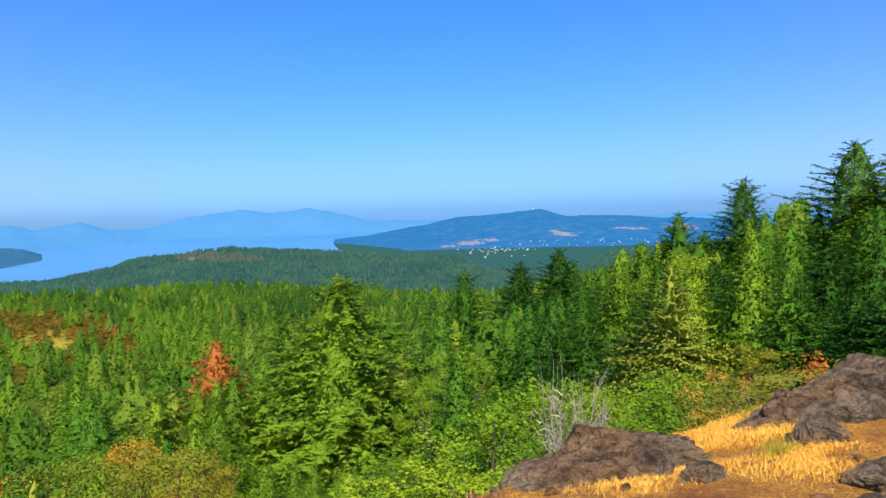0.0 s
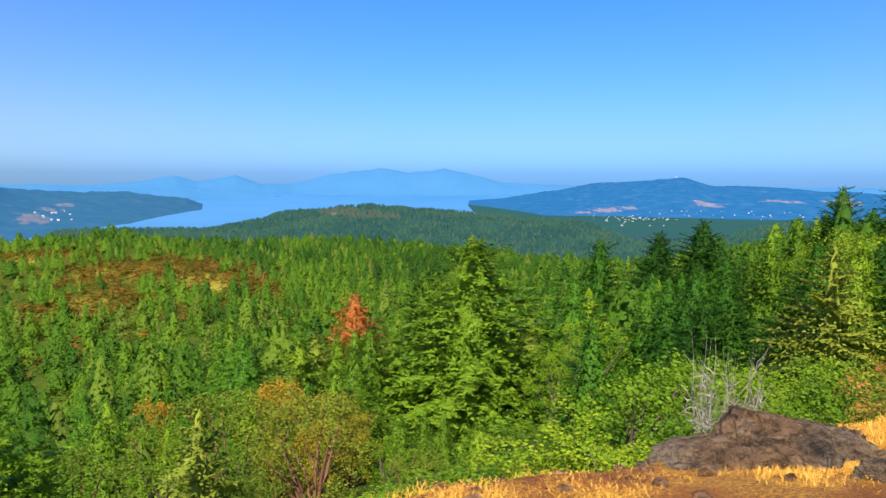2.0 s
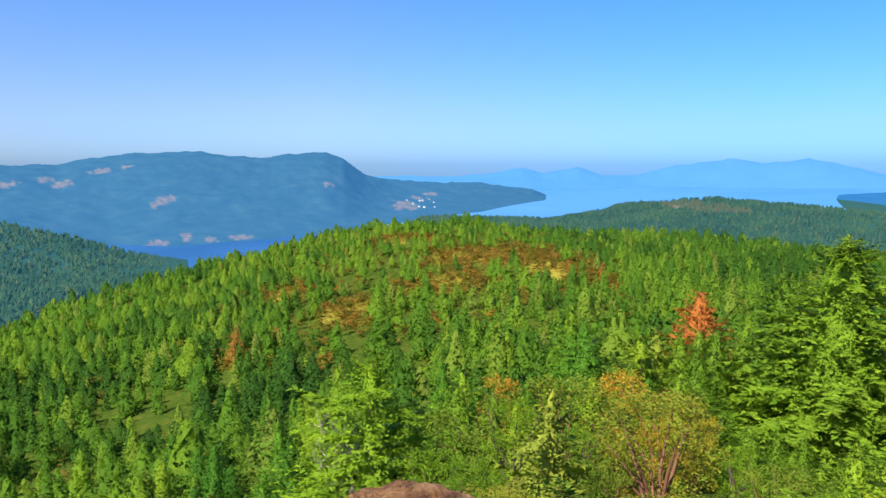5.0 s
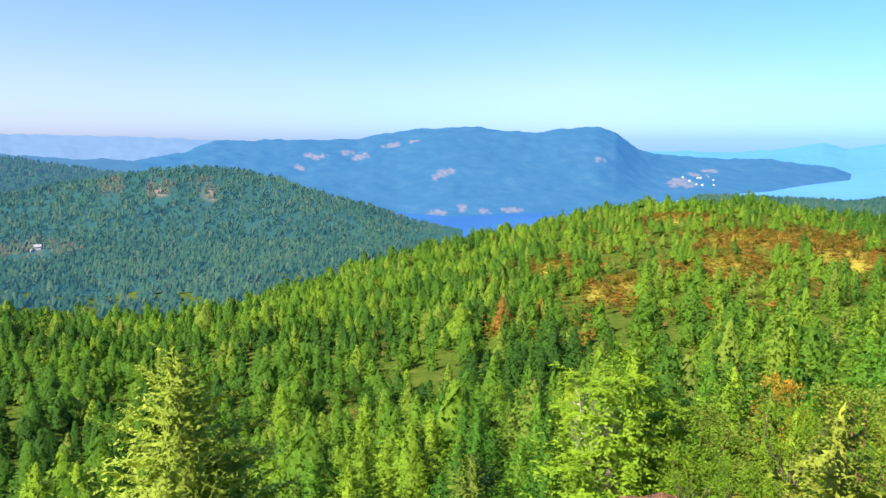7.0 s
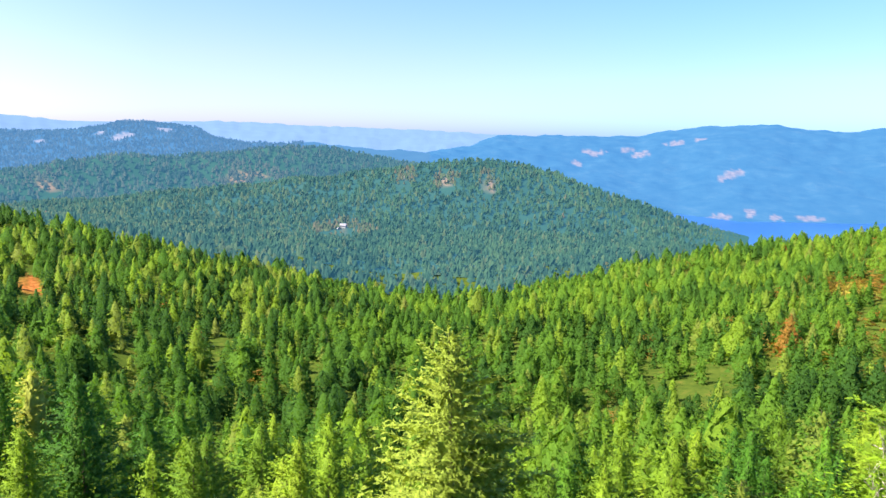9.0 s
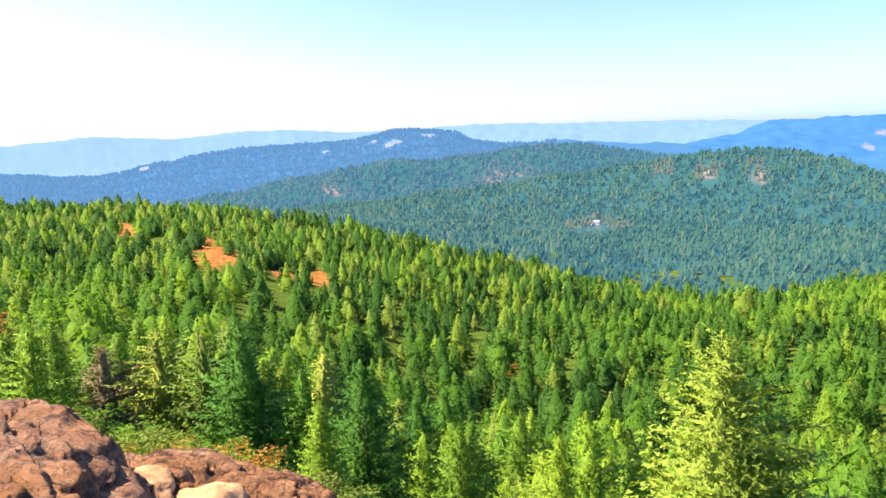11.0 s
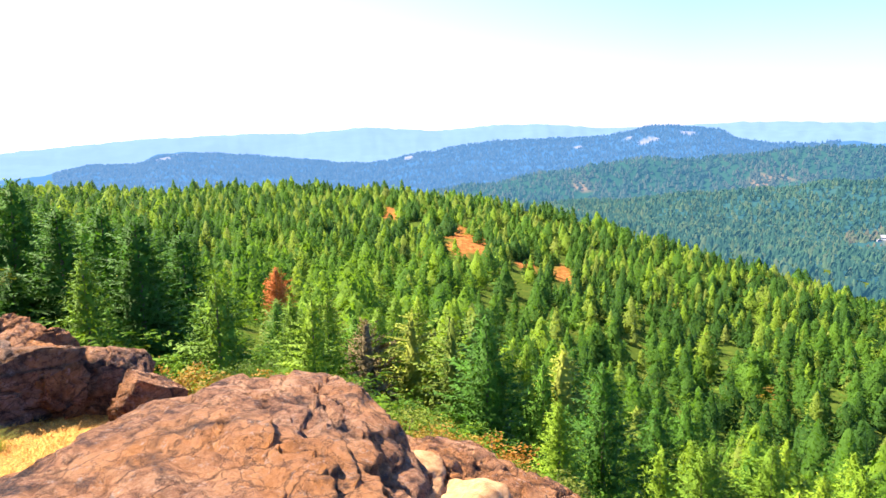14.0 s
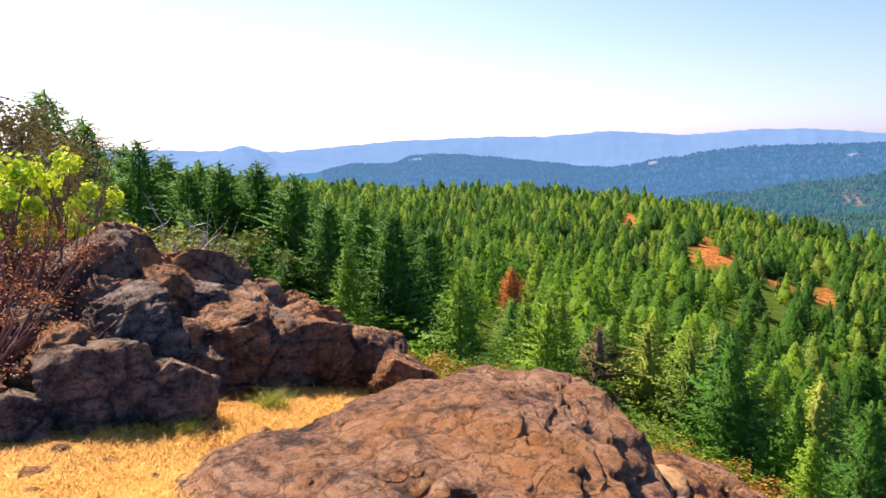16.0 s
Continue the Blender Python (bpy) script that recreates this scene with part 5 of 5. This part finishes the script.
def rock(name, mesh, az, r, top_el, size, turn, label, category="rock", group="", tilt=(0, 0), base=None):
    """A rock whose top reaches an elevation seen from the eye; size is half its length, depth and height."""
    ob = tagged(new(name, mesh), label, category, group)
    top = EYE + r * math.tan(radians(top_el))
    p = toward(az) * r
    p.z = top - size[2] * 0.95
    ob.matrix_basis = Matrix.Translation(p) @ Matrix.Rotation(radians(az + turn), 4, "Z") @ Euler((radians(tilt[0]), radians(tilt[1]), 0)).to_matrix().to_4x4() @ Matrix.Diagonal((*size, 1))
    return ob


DOME = [rock_mesh("rock_dome", 1 + k, M_ROCK, 6, 0.10, 7, (0.82, 0.98), 1.5) for k in range(3)]
DOME_DARK = [rock_mesh("rock_dome", 8 + k, M_ROCK_DARK, 6, 0.10, 8, (0.8, 0.98), 1.4) for k in range(2)]
BOULDER = [rock_mesh("boulder", 20 + k, M_ROCK_DARK, 6, 0.16, 16, (0.6, 0.9), 1.0, True) for k in range(5)]
PEBBLES = [rock_mesh("stone", 40 + k, M_ROCK, 3, 0.16, 10) for k in range(3)]
BOULDER_SMALL = [rock_mesh("boulder", 25 + k, M_ROCK_DARK if k % 3 else M_ROCK, 5, 0.16, 14, (0.6, 0.9), 1.0, True) for k in range(4)]
BOULDER_LIGHT = [rock_mesh("boulder", 30 + k, M_ROCK, 6, 0.16, 16, (0.6, 0.9), 1.0, True) for k in range(4)]

rock("rock_dome", DOME_DARK[0], -14.6, 7.6, -17.2, (1.0, 1.0, 0.78), 8, "dark brown dome of weathered bedrock at the ledge's rim", "rock", "", (0, -8))
rock("rock_dome", DOME_DARK[1], -10.4, 7.0, -19.5, (1.05, 0.85, 0.62), 8, "dark brown bedrock shoulder at the ledge's rim", "rock", "", (0, -22))
rock("rock_dome", DOME_DARK[0], -6.2, 6.4, -22.3, (0.85, 0.75, 0.5), 20, "brown bedrock shoulder at the ledge's rim", "rock", "", (0, -22))
rock("rock_dome", DOME_DARK[0], -4.6, 5.7, -24.0, (0.75, 0.8, 0.3), 30, "low brown bedrock foot at the ledge's rim", "rock", "", (0, -16))
rock("rock_dome", DOME_DARK[1], -34.5, 9.2, -11.9, (2.1, 1.5, 1.4), -10, "brown lichened bedrock slope beside dry grass", "rock", "", (0, -10))
rock("rock_dome", DOME_DARK[0], -28.8, 8.8, -14.3, (1.25, 1.0, 0.85), -30, "brown lichened bedrock shoulder beside dry grass", "rock", "", (0, -14))
rock("boulder", BOULDER[0], -27.4, 7.6, -15.4, (0.52, 0.45, 0.36), 5, "dark grey boulder at the foot of a rock slope")
rock("boulder", BOULDER[1], -32.0, 6.0, -16.6, (0.62, 0.5, 0.36), 20, "dark brown boulder in dry grass")
rock("boulder", BOULDER[2], -32.8, 4.9, -19.6, (0.8, 0.55, 0.40), 20, "dark brown boulder in dry grass")
rock("boulder", BOULDER[3], -20.0, 6.4, -18.4, (0.22, 0.18, 0.17), 0, "small dark stone lying in straw-coloured grass", "stone")
rock("rock_dome", DOME[2], 42.6, 3.8, -24.9, (0.62, 0.55, 0.4), 0, "low weathered bedrock rim of the ledge")
rock("rock_dome", DOME[0], 134.9, 5.7, -17.4, (1.0, 1.7, 0.8), -12, "cracked dome of pinkish brown bedrock at the ledge's rim", "rock", "", (0, 6))
rock("rock_dome", DOME[2], 141.6, 4.9, -19.2, (1.45, 1.7, 0.62), 4, "broad cracked dome of pinkish brown bedrock", "rock", "", (0, -4))
rock("rock_dome", DOME[1], 149.6, 4.6, -20.6, (1.3, 1.2, 0.42), 10, "low cracked slab of pinkish brown bedrock", "rock", "", (0, -8))
rock("rock_dome", DOME[1], 128.5, 7.3, -20.4, (0.95, 0.85, 0.7), -30, "low pinkish bedrock outcrop at the ledge's rim", "rock", "", (0, 10))
rock("rock_dome", DOME[2], 122.0, 7.1, -22.2, (1.0, 0.8, 0.6), -20, "low pinkish bedrock outcrop at the ledge's rim", "rock", "", (0, 12))
rock("rock_dome", DOME[0], 116.2, 6.7, -24.3, (0.85, 0.7, 0.55), -30, "low pinkish bedrock outcrop at the ledge's rim", "rock", "", (0, 14))
rock("stone", BOULDER_LIGHT[0], 143.2, 7.7, -14.2, (0.44, 0.36, 0.36), 30, "brown leaning stone in dry grass", "stone", "", (0, 24))
rock("stone", BOULDER_LIGHT[1], 151.8, 9.43, -9.6, (0.26, 0.22, 0.5), 10, "pale grey stone standing at the outcrop's crest", "stone", "", (0, 12))
WALL = [(163.1, 8.77, -3.6, 0.44, 0.9), (165.8, 8.36, -5.1, 0.66, 0.75), (164.0, 7.77, -7.3, 0.42, 0.6), (162.8, 7.17, -8.7, 0.58, 0.5), (160.7, 8.59, -6.9, 0.46, 0.75), (158.9, 9.6, -6.8, 0.74, 0.68), (158.1, 9.0, -8.5, 0.58, 0.55),
        (155.3, 9.01, -9.7, 0.78, 0.5), (155.0, 9.61, -8.9, 0.5, 0.58), (156.5, 8.01, -10.7, 0.7, 0.52), (152.6, 8.12, -11.6, 0.82, 0.5), (149.2, 8.83, -11.1, 0.46, 0.5), (146.1, 8.64, -12.6, 0.5, 0.42), (163.6, 6.27, -11.2, 0.54, 0.45)]
WALL += [(159.4, 6.24, -13.3, 0.37, 0.34), (166.4, 6.85, -10.2, 0.42, 0.38), (160.3, 7.79, -10.8, 0.45, 0.44), (168.4, 6.84, -12.8, 0.3, 0.2), (169.4, 6.03, -14.2, 0.32, 0.22), (167.6, 6.44, -15.5, 0.22, 0.12), (169.5, 7.53, -9.6, 0.52, 0.42),
         (149.7, 8.23, -12.4, 0.5, 0.4), (158.8, 7.5, -12.3, 0.38, 0.36), (161.9, 8.1, -8.4, 0.5, 0.6), (154.2, 8.6, -10.6, 0.6, 0.5), (167.8, 9.2, -5.6, 0.7, 0.8), (171.5, 8.0, -8.4, 0.8, 0.7), (174.0, 6.6, -12.0, 0.5, 0.4), (151.0, 8.9, -10.9, 0.5, 0.5)]
for k, (az, r, el, w, h) in enumerate(WALL):
    rock("boulder", (BOULDER_LIGHT[k % 4] if az < 159.5 and k % 2 else BOULDER[k % 5] if w > 0.55 else BOULDER_SMALL[k % 4]), az, r, el + 0.7, (w * (1.18 if w > 0.56 else 1.0), w * 0.9, h * 1.1), 40 * k, "brown boulder of a rugged outcrop, lit on top" if az < 159.5 and k % 2 else "dark grey lichened boulder of a rugged outcrop", "boulder", "boulders of the outcrop", (7 * (k % 3) - 7, 9 * (k % 4) - 12))

for k, (az, r, el, w, h) in enumerate(((147.5, 4.9, -23.6, 0.34, 0.16), (151.2, 4.4, -25.2, 0.30, 0.2), (155.0, 4.3, -25.6, 0.26, 0.17), (158.2, 4.2, -25.4, 0.22, 0.16), (144.0, 5.0, -23.0, 0.25, 0.12), (149.5, 5.6, -20.9, 0.36, 0.14), (146.0, 5.9, -20.2, 0.22, 0.12), (162.0, 5.0, -20.8, 0.16, 0.1), (168.5, 4.7, -21.4, 0.18, 0.12))):
    rock("slab", BOULDER_LIGHT[k % 2] if k % 3 else BOULDER_SMALL[k % 4], az, r, el, (w, w * 0.7, h), 30 * k, "broken angular slab of brown bedrock in dry soil", "rock", "slabs beside the dome", (6 * (k % 3) - 6, 8 * (k % 2)))

for k in range(110):
    az, r = (rng.uniform(144, 176), rng.uniform(3.6, 7.0)) if k % 2 else (rng.uniform(-30, 14), rng.uniform(4.0, 7.5))
    w = rng.uniform(0.03, 0.09)
    ob = tagged(new("stone", PEBBLES[k % 3]), "small brown stone lying on rusty soil", "stone", "stones on the soil")
    ob.matrix_basis = Matrix.Translation(at(az, r, w * 0.1)) @ Matrix.Rotation(rng.uniform(0, 6.28), 4, "Z") @ Matrix.Diagonal((w, w * 0.75, w * 0.5, 1))

SAND = Nodes("pale_sand")
SAND.color(SAND.ramp(SAND.place_noise(9, 8, 0.7), [(0.35, (0.28, 0.13, 0.04)), (0.6, (0.52, 0.31, 0.13))]))
SAND.bump(SAND.place_noise(30, 6, 0.7), 0.8, 0.03)


def sand_pocket(az, r, top_el, size, turn):
    """Blown sand and straw lying in a hollow of the bedrock: a low uneven mound."""
    bm = bmesh.new()
    bmesh.ops.create_icosphere(bm, subdivisions=4, radius=1.0)
    for v in bm.verts:
        v.co *= 1 + 0.25 * noise.fractal(v.co * 1.6 + Vector((az, r, 0)), 1.0, 2.0, 4)
    me = bpy.data.meshes.new("sand_pocket")
    bm.to_mesh(me)
    bm.free()
    me.materials.append(SAND.mat)
    me.polygons.foreach_set("use_smooth", np.full(len(me.polygons), True))
    rock("sand_pocket", me, az, r, top_el, size, turn, "pale sand and straw in a hollow between bedrock domes", "sand", "sandy hollows")


sand_pocket(131.2, 6.4, -20.9, (0.34, 0.5, 0.25), 10)
sand_pocket(125.2, 6.7, -22.0, (0.5, 0.45, 0.25), -10)
sand_pocket(119.4, 6.4, -23.9, (0.4, 0.4, 0.25), -10)

# ---- shrubs at the ledge ----


def shrub(kinds, az, r, top_el, width, label, name="shrub", group="shrubs along the ledge"):
    z = float(land_z(az, r)[0])
    h = max(0.5, EYE + r * math.tan(radians(top_el)) - z)
    return plant(name, kinds[int(rng.integers(0, len(kinds)))], az, r, h, width, rng.uniform(0, 6.28), label, "shrub", group)


for az, r, el, w in ((-4.5, 12, -14.5, 2.2), (-7.5, 13, -13.5, 2.2), (-1.5, 10.5, -17, 2.0), (2, 9.5, -19.5, 1.8), (-10, 15, -13, 2.2), (-13.5, 14, -14.5, 2.0), (-7.0, 8.6, -17.2, 1.5), (-8.8, 9.4, -16.0, 1.4), (-4.2, 8.2, -19.4, 1.4)):
    shrub(SHRUBS, az, r, el, w, "bright green shrub below the ledge's rim")
for az, r, el, w in ((4, 11, -21, 2.2), (10, 12, -23.5, 2.2), (16, 11, -25.0, 2.2), (21, 12, -25.0, 2.2), (26, 11, -26, 2.2), (31, 13, -24.5, 2.2), (36, 12, -25.5, 2.2), (25, 17, -22.5, 2.2), (12, 17, -21.5, 2.2), (41, 10, -27, 1.8)):
    shrub(SHRUBS + MADRONES[:1], az, r, el, w, "leafy bright green shrub below the ledge")
for az, r, el, w in ((-15.5, 12.5, -15.4, 1.8), (-17.8, 13, -14.4, 1.8), (-13.5, 16, -13.4, 2.0), (-20.0, 13.5, -13.8, 1.8), (-21.8, 14.5, -12.9, 1.8), (-17.0, 16, -12.8, 2.0), (-19.4, 17, -12.2, 2.0)):
    shrub(SHRUBS + OLIVES, az, r, el, w, "leafy green shrub at the wood's edge")
for az, r, el, w in ((-24, 11.0, -12.8, 1.5), (-26.5, 11.4, -11.9, 1.7), (-22.6, 11.2, -13.6, 1.3), (-28.4, 11.8, -11.5, 1.5)):
    shrub(OLIVES, az, r, el, w, "olive-green evergreen shrub behind dry grass")
shrub([RUSTBUSH], -22.9, 12.5, -12.2, 1.7, "shrub with orange-red dead leaves", "dead_shrub", "")
shrub([RUSTBUSH], -28.2, 14, -10.7, 1.8, "shrub with orange-red dead leaves", "dead_shrub", "")
shrub([RUSTBUSH], -32.6, 14, -11.1, 1.8, "shrub with orange-red dead leaves", "dead_shrub", "")
shrub(GOLDEN, -24.2, 17, -10.6, 2.6, "yellowing shrub in front of dark firs")
for az, r, el, w in ((119, 10.5, -21.5, 1.6), (122.5, 11, -20.5, 1.8), (126, 12, -19.2, 2.0), (116, 10, -23.5, 1.5), (131, 13, -17.4, 2.0), (136, 14, -15.5, 2.0), (140, 14.5, -15.2, 2.0), (113, 11, -25, 1.8), (145, 14, -13.5, 1.6)):
    shrub(OLIVES + MADRONES + SHRUBS[:1], az, r, el, w, "low olive and orange shrub below the rocks")
for az, r, el, w in ((118.5, 9.8, -21.6, 1.5), (121.4, 10.0, -21.2, 1.5), (124.5, 10.6, -20.6, 1.3), (137.0, 11.0, -15.9, 1.8), (139.6, 11.0, -15.4, 1.7), (134.2, 11.5, -16.9, 1.5), (142.0, 11.5, -15.0, 1.5)):
    shrub(ORANGES, az, r, el, w, "orange-tinged shrub close below the rocks")
for az, r, el, w in ((165.8, 9.6, 0.9, 1.3), (168.4, 9.4, 1.9, 1.5), (171.6, 9.2, 1.6, 1.6), (174.6, 9.0, 0.8, 1.5)):
    shrub(LIMES, az, r, el, w, "lime-green broad-leaved shrub above the boulders", "shrub", "shrubs on the outcrop")
for az, r, el, w in ((167.6, 8.3, -1.6, 1.2), (170.4, 7.8, -2.4, 1.5), (173.6, 7.2, -3.0, 1.7), (171.8, 6.9, -6.0, 1.3)):
    shrub(REDS, az, r, el, w, "bare red-brown twiggy shrub on the rocks", "shrub", "twiggy shrubs on the outcrop")
shrub(BROWNS, 169.8, 13, 4.6, 2.6, "brown-leaved gnarled tree above the outcrop", "small_tree", "")
shrub(BROWNS, 173.2, 12, 5.0, 2.8, "brown-leaved gnarled tree above the outcrop", "small_tree", "")
shrub(BROWNS, 167.0, 15, 2.4, 2.0, "brown-leaved gnarled tree above the outcrop", "small_tree", "")
shrub(OLIVES, 160.6, 12.6, -4.9, 2.0, "flat olive-green shrub behind the boulders", "shrub", "")
shrub(OLIVES, 157.8, 12.6, -4.6, 2.6, "flat olive-green shrub with bleached limbs", "shrub", "")

def twigs(seed, limbs=18, forks=26, lean=0.8):
    """Bare crooked limbs, each with forked twigs, one unit high."""
    g = np.random.default_rng(seed)
    out = []
    for k in range(limbs):
        a = g.uniform(0, 6.28)
        d = np.array([math.cos(a) * lean * g.uniform(0.2, 1), math.sin(a) * lean * g.uniform(0.2, 1), g.uniform(0.55, 1.0)]) / 6
        pts = [np.array([0, 0, -0.05])]
        for _ in range(6):
            pts.append(pts[-1] + d * g.uniform(0.7, 1.2) + g.normal(0, 0.035, 3))
        out.append(tube(pts, [0.016 * (1 - 0.14 * i) for i in range(7)], 5))
        for f in range(forks):
            i = int(g.integers(2, 7))
            q = [pts[i]]
            e = g.normal(0, 0.05, 3) + np.array([0, 0, 0.03])
            for _ in range(3):
                q.append(q[-1] + e + g.normal(0, 0.022, 3))
            out.append(tube(q, (0.006, 0.005, 0.003, 0.0015), 3))
    return out


def dead_shrub(az, r, top_el, width, seed, label):
    z = float(land_z(az, r)[0])
    h = EYE + r * math.tan(radians(top_el)) - z
    ob = tagged(new("dead_shrub", pieces_mesh("dead_shrub", twigs(seed), M_DEADWOOD)), label, "shrub")
    ob.matrix_basis = Matrix.Translation(at(az, r, -0.1)) @ Matrix.Diagonal((width, width, h, 1))


dead_shrub(-10.2, 9.3, -14.4, 0.6, 5, "bleached leafless shrub behind a rock dome")
dead_shrub(-12.6, 9.6, -14.9, 0.5, 6, "bleached leafless shrub behind a rock dome")
dead_shrub(44.9, 26.5, -18.9, 1.6, 7, "broken dead stem with bare bleached limbs")
dead_shrub(159.2, 12.0, -4.3, 1.0, 8, "bleached bare limbs rising from a low shrub")

# ---- dry grass ----


def grass(name, spots, count, height, mat, label, least=-0.22):
    """Tufts of curved blades over patches of the summit: azimuth, distance, half-widths in degrees and metres."""
    V, F = [], []
    for s in range(count):
        a0, r0, wa, wr = spots[int(rng.integers(0, len(spots)))]
        az, r = rng.normal(a0, wa * 0.5), max(1.6, rng.normal(r0, wr * 0.5))
        p = np.array(at(az, r, -0.02))
        if float(fbm(np.array(p[0] * 1.1), np.array(p[1] * 1.1), 3, 17)) < least + 0.16 * rng.uniform():
            continue
        for b in range(8):
            d = rng.normal(0, 1, 2)
            d = d / np.linalg.norm(d)
            h = height * rng.uniform(0.5, 1.3)
            lean = h * rng.uniform(0.5, 2.2)
            q = p + np.array([*rng.normal(0, 0.06, 2), 0])
            side = np.array([-d[1], d[0], 0]) * 0.0019
            mid = q + np.array([d[0] * lean * 0.35, d[1] * lean * 0.35, h * 0.65])
            o = len(V)
            V += [q - side, q + side, mid + side * 0.8, mid - side * 0.8, q + np.array([d[0] * lean, d[1] * lean, h])]
            F += [(o, o + 1, o + 2), (o, o + 2, o + 3), (o + 3, o + 2, o + 4)]
    return tagged(new(name, mesh_from(name, np.array(V), np.array(F), (mat,))), label, "grass", kind="stuff")


grass("dry_grass", [(-21, 8.3, 3, 1.2), (-24, 7.8, 3, 1.2), (-22, 9.6, 3, 1.0), (-27, 7.0, 3, 0.9), (-19.5, 7.2, 2, 0.7)], 9000, 0.038, M_GRASS, "golden dry grass between bedrock outcrops")
grass("dry_grass", [(148, 6.8, 6, 0.9), (156, 6.0, 7, 1.0), (165, 5.2, 8, 1.2), (172, 4.2, 7, 1.2), (170, 5.6, 7, 1.0), (168, 4.4, 8, 0.9), (160, 4.7, 4, 0.6), (143, 7.4, 3, 0.5), (146, 7.2, 3, 0.5), (153, 11, 3, 0.9)], 11000, 0.05, M_GRASS, "golden dry grass at the foot of the boulders")
grass("dry_grass", [(-2, 5.0, 6, 0.7), (-9, 5.6, 4, 0.8), (-15, 6.4, 3, 0.7), (8, 4.5, 5, 0.5), (18, 4.1, 5, 0.4)], 2600, 0.035, M_GRASS, "sparse straw on trodden soil along the rim")
grass("dry_grass", [(170, 5.0, 3, 0.6), (173.5, 5.1, 3, 0.7), (167, 4.9, 3, 0.6), (163, 4.7, 3, 0.6), (177, 5.2, 3, 0.8)], 4200, 0.045, M_GRASS, "golden straw between stones at the outcrop's foot", -9.0)
grass("green_grass", [(158, 12.5, 4, 1.0), (153.0, 6.9, 0.6, 0.1), (159.2, 5.9, 0.5, 0.1), (-24, 9.8, 2.5, 0.5), (-25, 7.2, 1, 0.2)], 260, 0.12, M_GREENGRASS, "yellow-green grass tufts beside the rocks")

# ---- far marks: clearings, fields, quarry, houses ----


def house_parts(wall, roof):
    """A small gabled house one unit long: body and roof."""
    body = mesh_from("body", [(-.5, -.35, 0), (.5, -.35, 0), (.5, .35, 0), (-.5, .35, 0), (-.5, -.35, .5), (.5, -.35, .5), (.5, .35, .5), (-.5, .35, .5)],
                     [(0, 1, 5, 4), (1, 2, 6, 5), (2, 3, 7, 6), (3, 0, 4, 7), (4, 5, 6, 7)], (wall,))
    top = mesh_from("roof", [(-.54, -.4, .48), (.54, -.4, .48), (.54, .4, .48), (-.54, .4, .48), (-.54, 0, .8), (.54, 0, .8), (-.54, 0, .8), (.54, 0, .8)],
                    [(0, 1, 5, 4), (2, 3, 6, 7), (0, 4, 6, 3), (1, 2, 7, 5)], (roof,))
    return body, top


HOUSE = house_parts(M_WHITE, M_ROOF)
HOUSE_PALE = house_parts(M_WHITE, M_WHITE)


def house(az, el, r0, size, label, group="", kind=HOUSE, name="house", lift=0.0):
    r = land_hit(az, el, r0)
    if r is None:
        return None
    ob = thing(name, label, name, group)
    part("body", kind[0], ob)
    part("roof", kind[1], ob)
    ob.matrix_basis = Matrix.Translation(at(az, r, lift - 0.5)) @ Matrix.Rotation(rng.uniform(0, 6.28), 4, "Z") @ Matrix.Diagonal((size, size, size, 1))
    return ob


for k in range(46):
    house(rng.normal(-4.8, 1.5), rng.normal(-3.45, 0.2), 1500, rng.uniform(2.4, 4.2), "white house of a distant town", "houses of the distant town", HOUSE if k % 3 else HOUSE_PALE)
for k in range(26):
    house(rng.uniform(-17, -6), rng.normal(-2.9, 0.16), 1500, rng.uniform(2.4, 4.2), "white house scattered in distant lowland", "scattered lowland houses", HOUSE if k % 2 else HOUSE_PALE)
for k in range(9):
    house(rng.uniform(37.6, 41.0), rng.uniform(-3.6, -2.7), 1000, rng.uniform(4, 7), "white building near the shore quarry", "buildings by the quarry", HOUSE_PALE)
house(88.95, -7.5, 640, 7, "grey-roofed house in a wooded hill's clearing", "", HOUSE, "house", 1.0)
house(89.3, -7.65, 640, 5, "grey-roofed house in a wooded hill's clearing", "", HOUSE, "house", 1.0)
bm = bmesh.new()
bmesh.ops.create_cone(bm, cap_ends=True, segments=10, radius1=3, radius2=2.5, depth=10)
me = bpy.data.meshes.new("tower")
bm.to_mesh(me)
bm.free()
me.materials.append(M_WHITE)
tagged(new("tower", me), "white round tower on a distant summit", "tower").location = at(-8.1, 3290, 3)
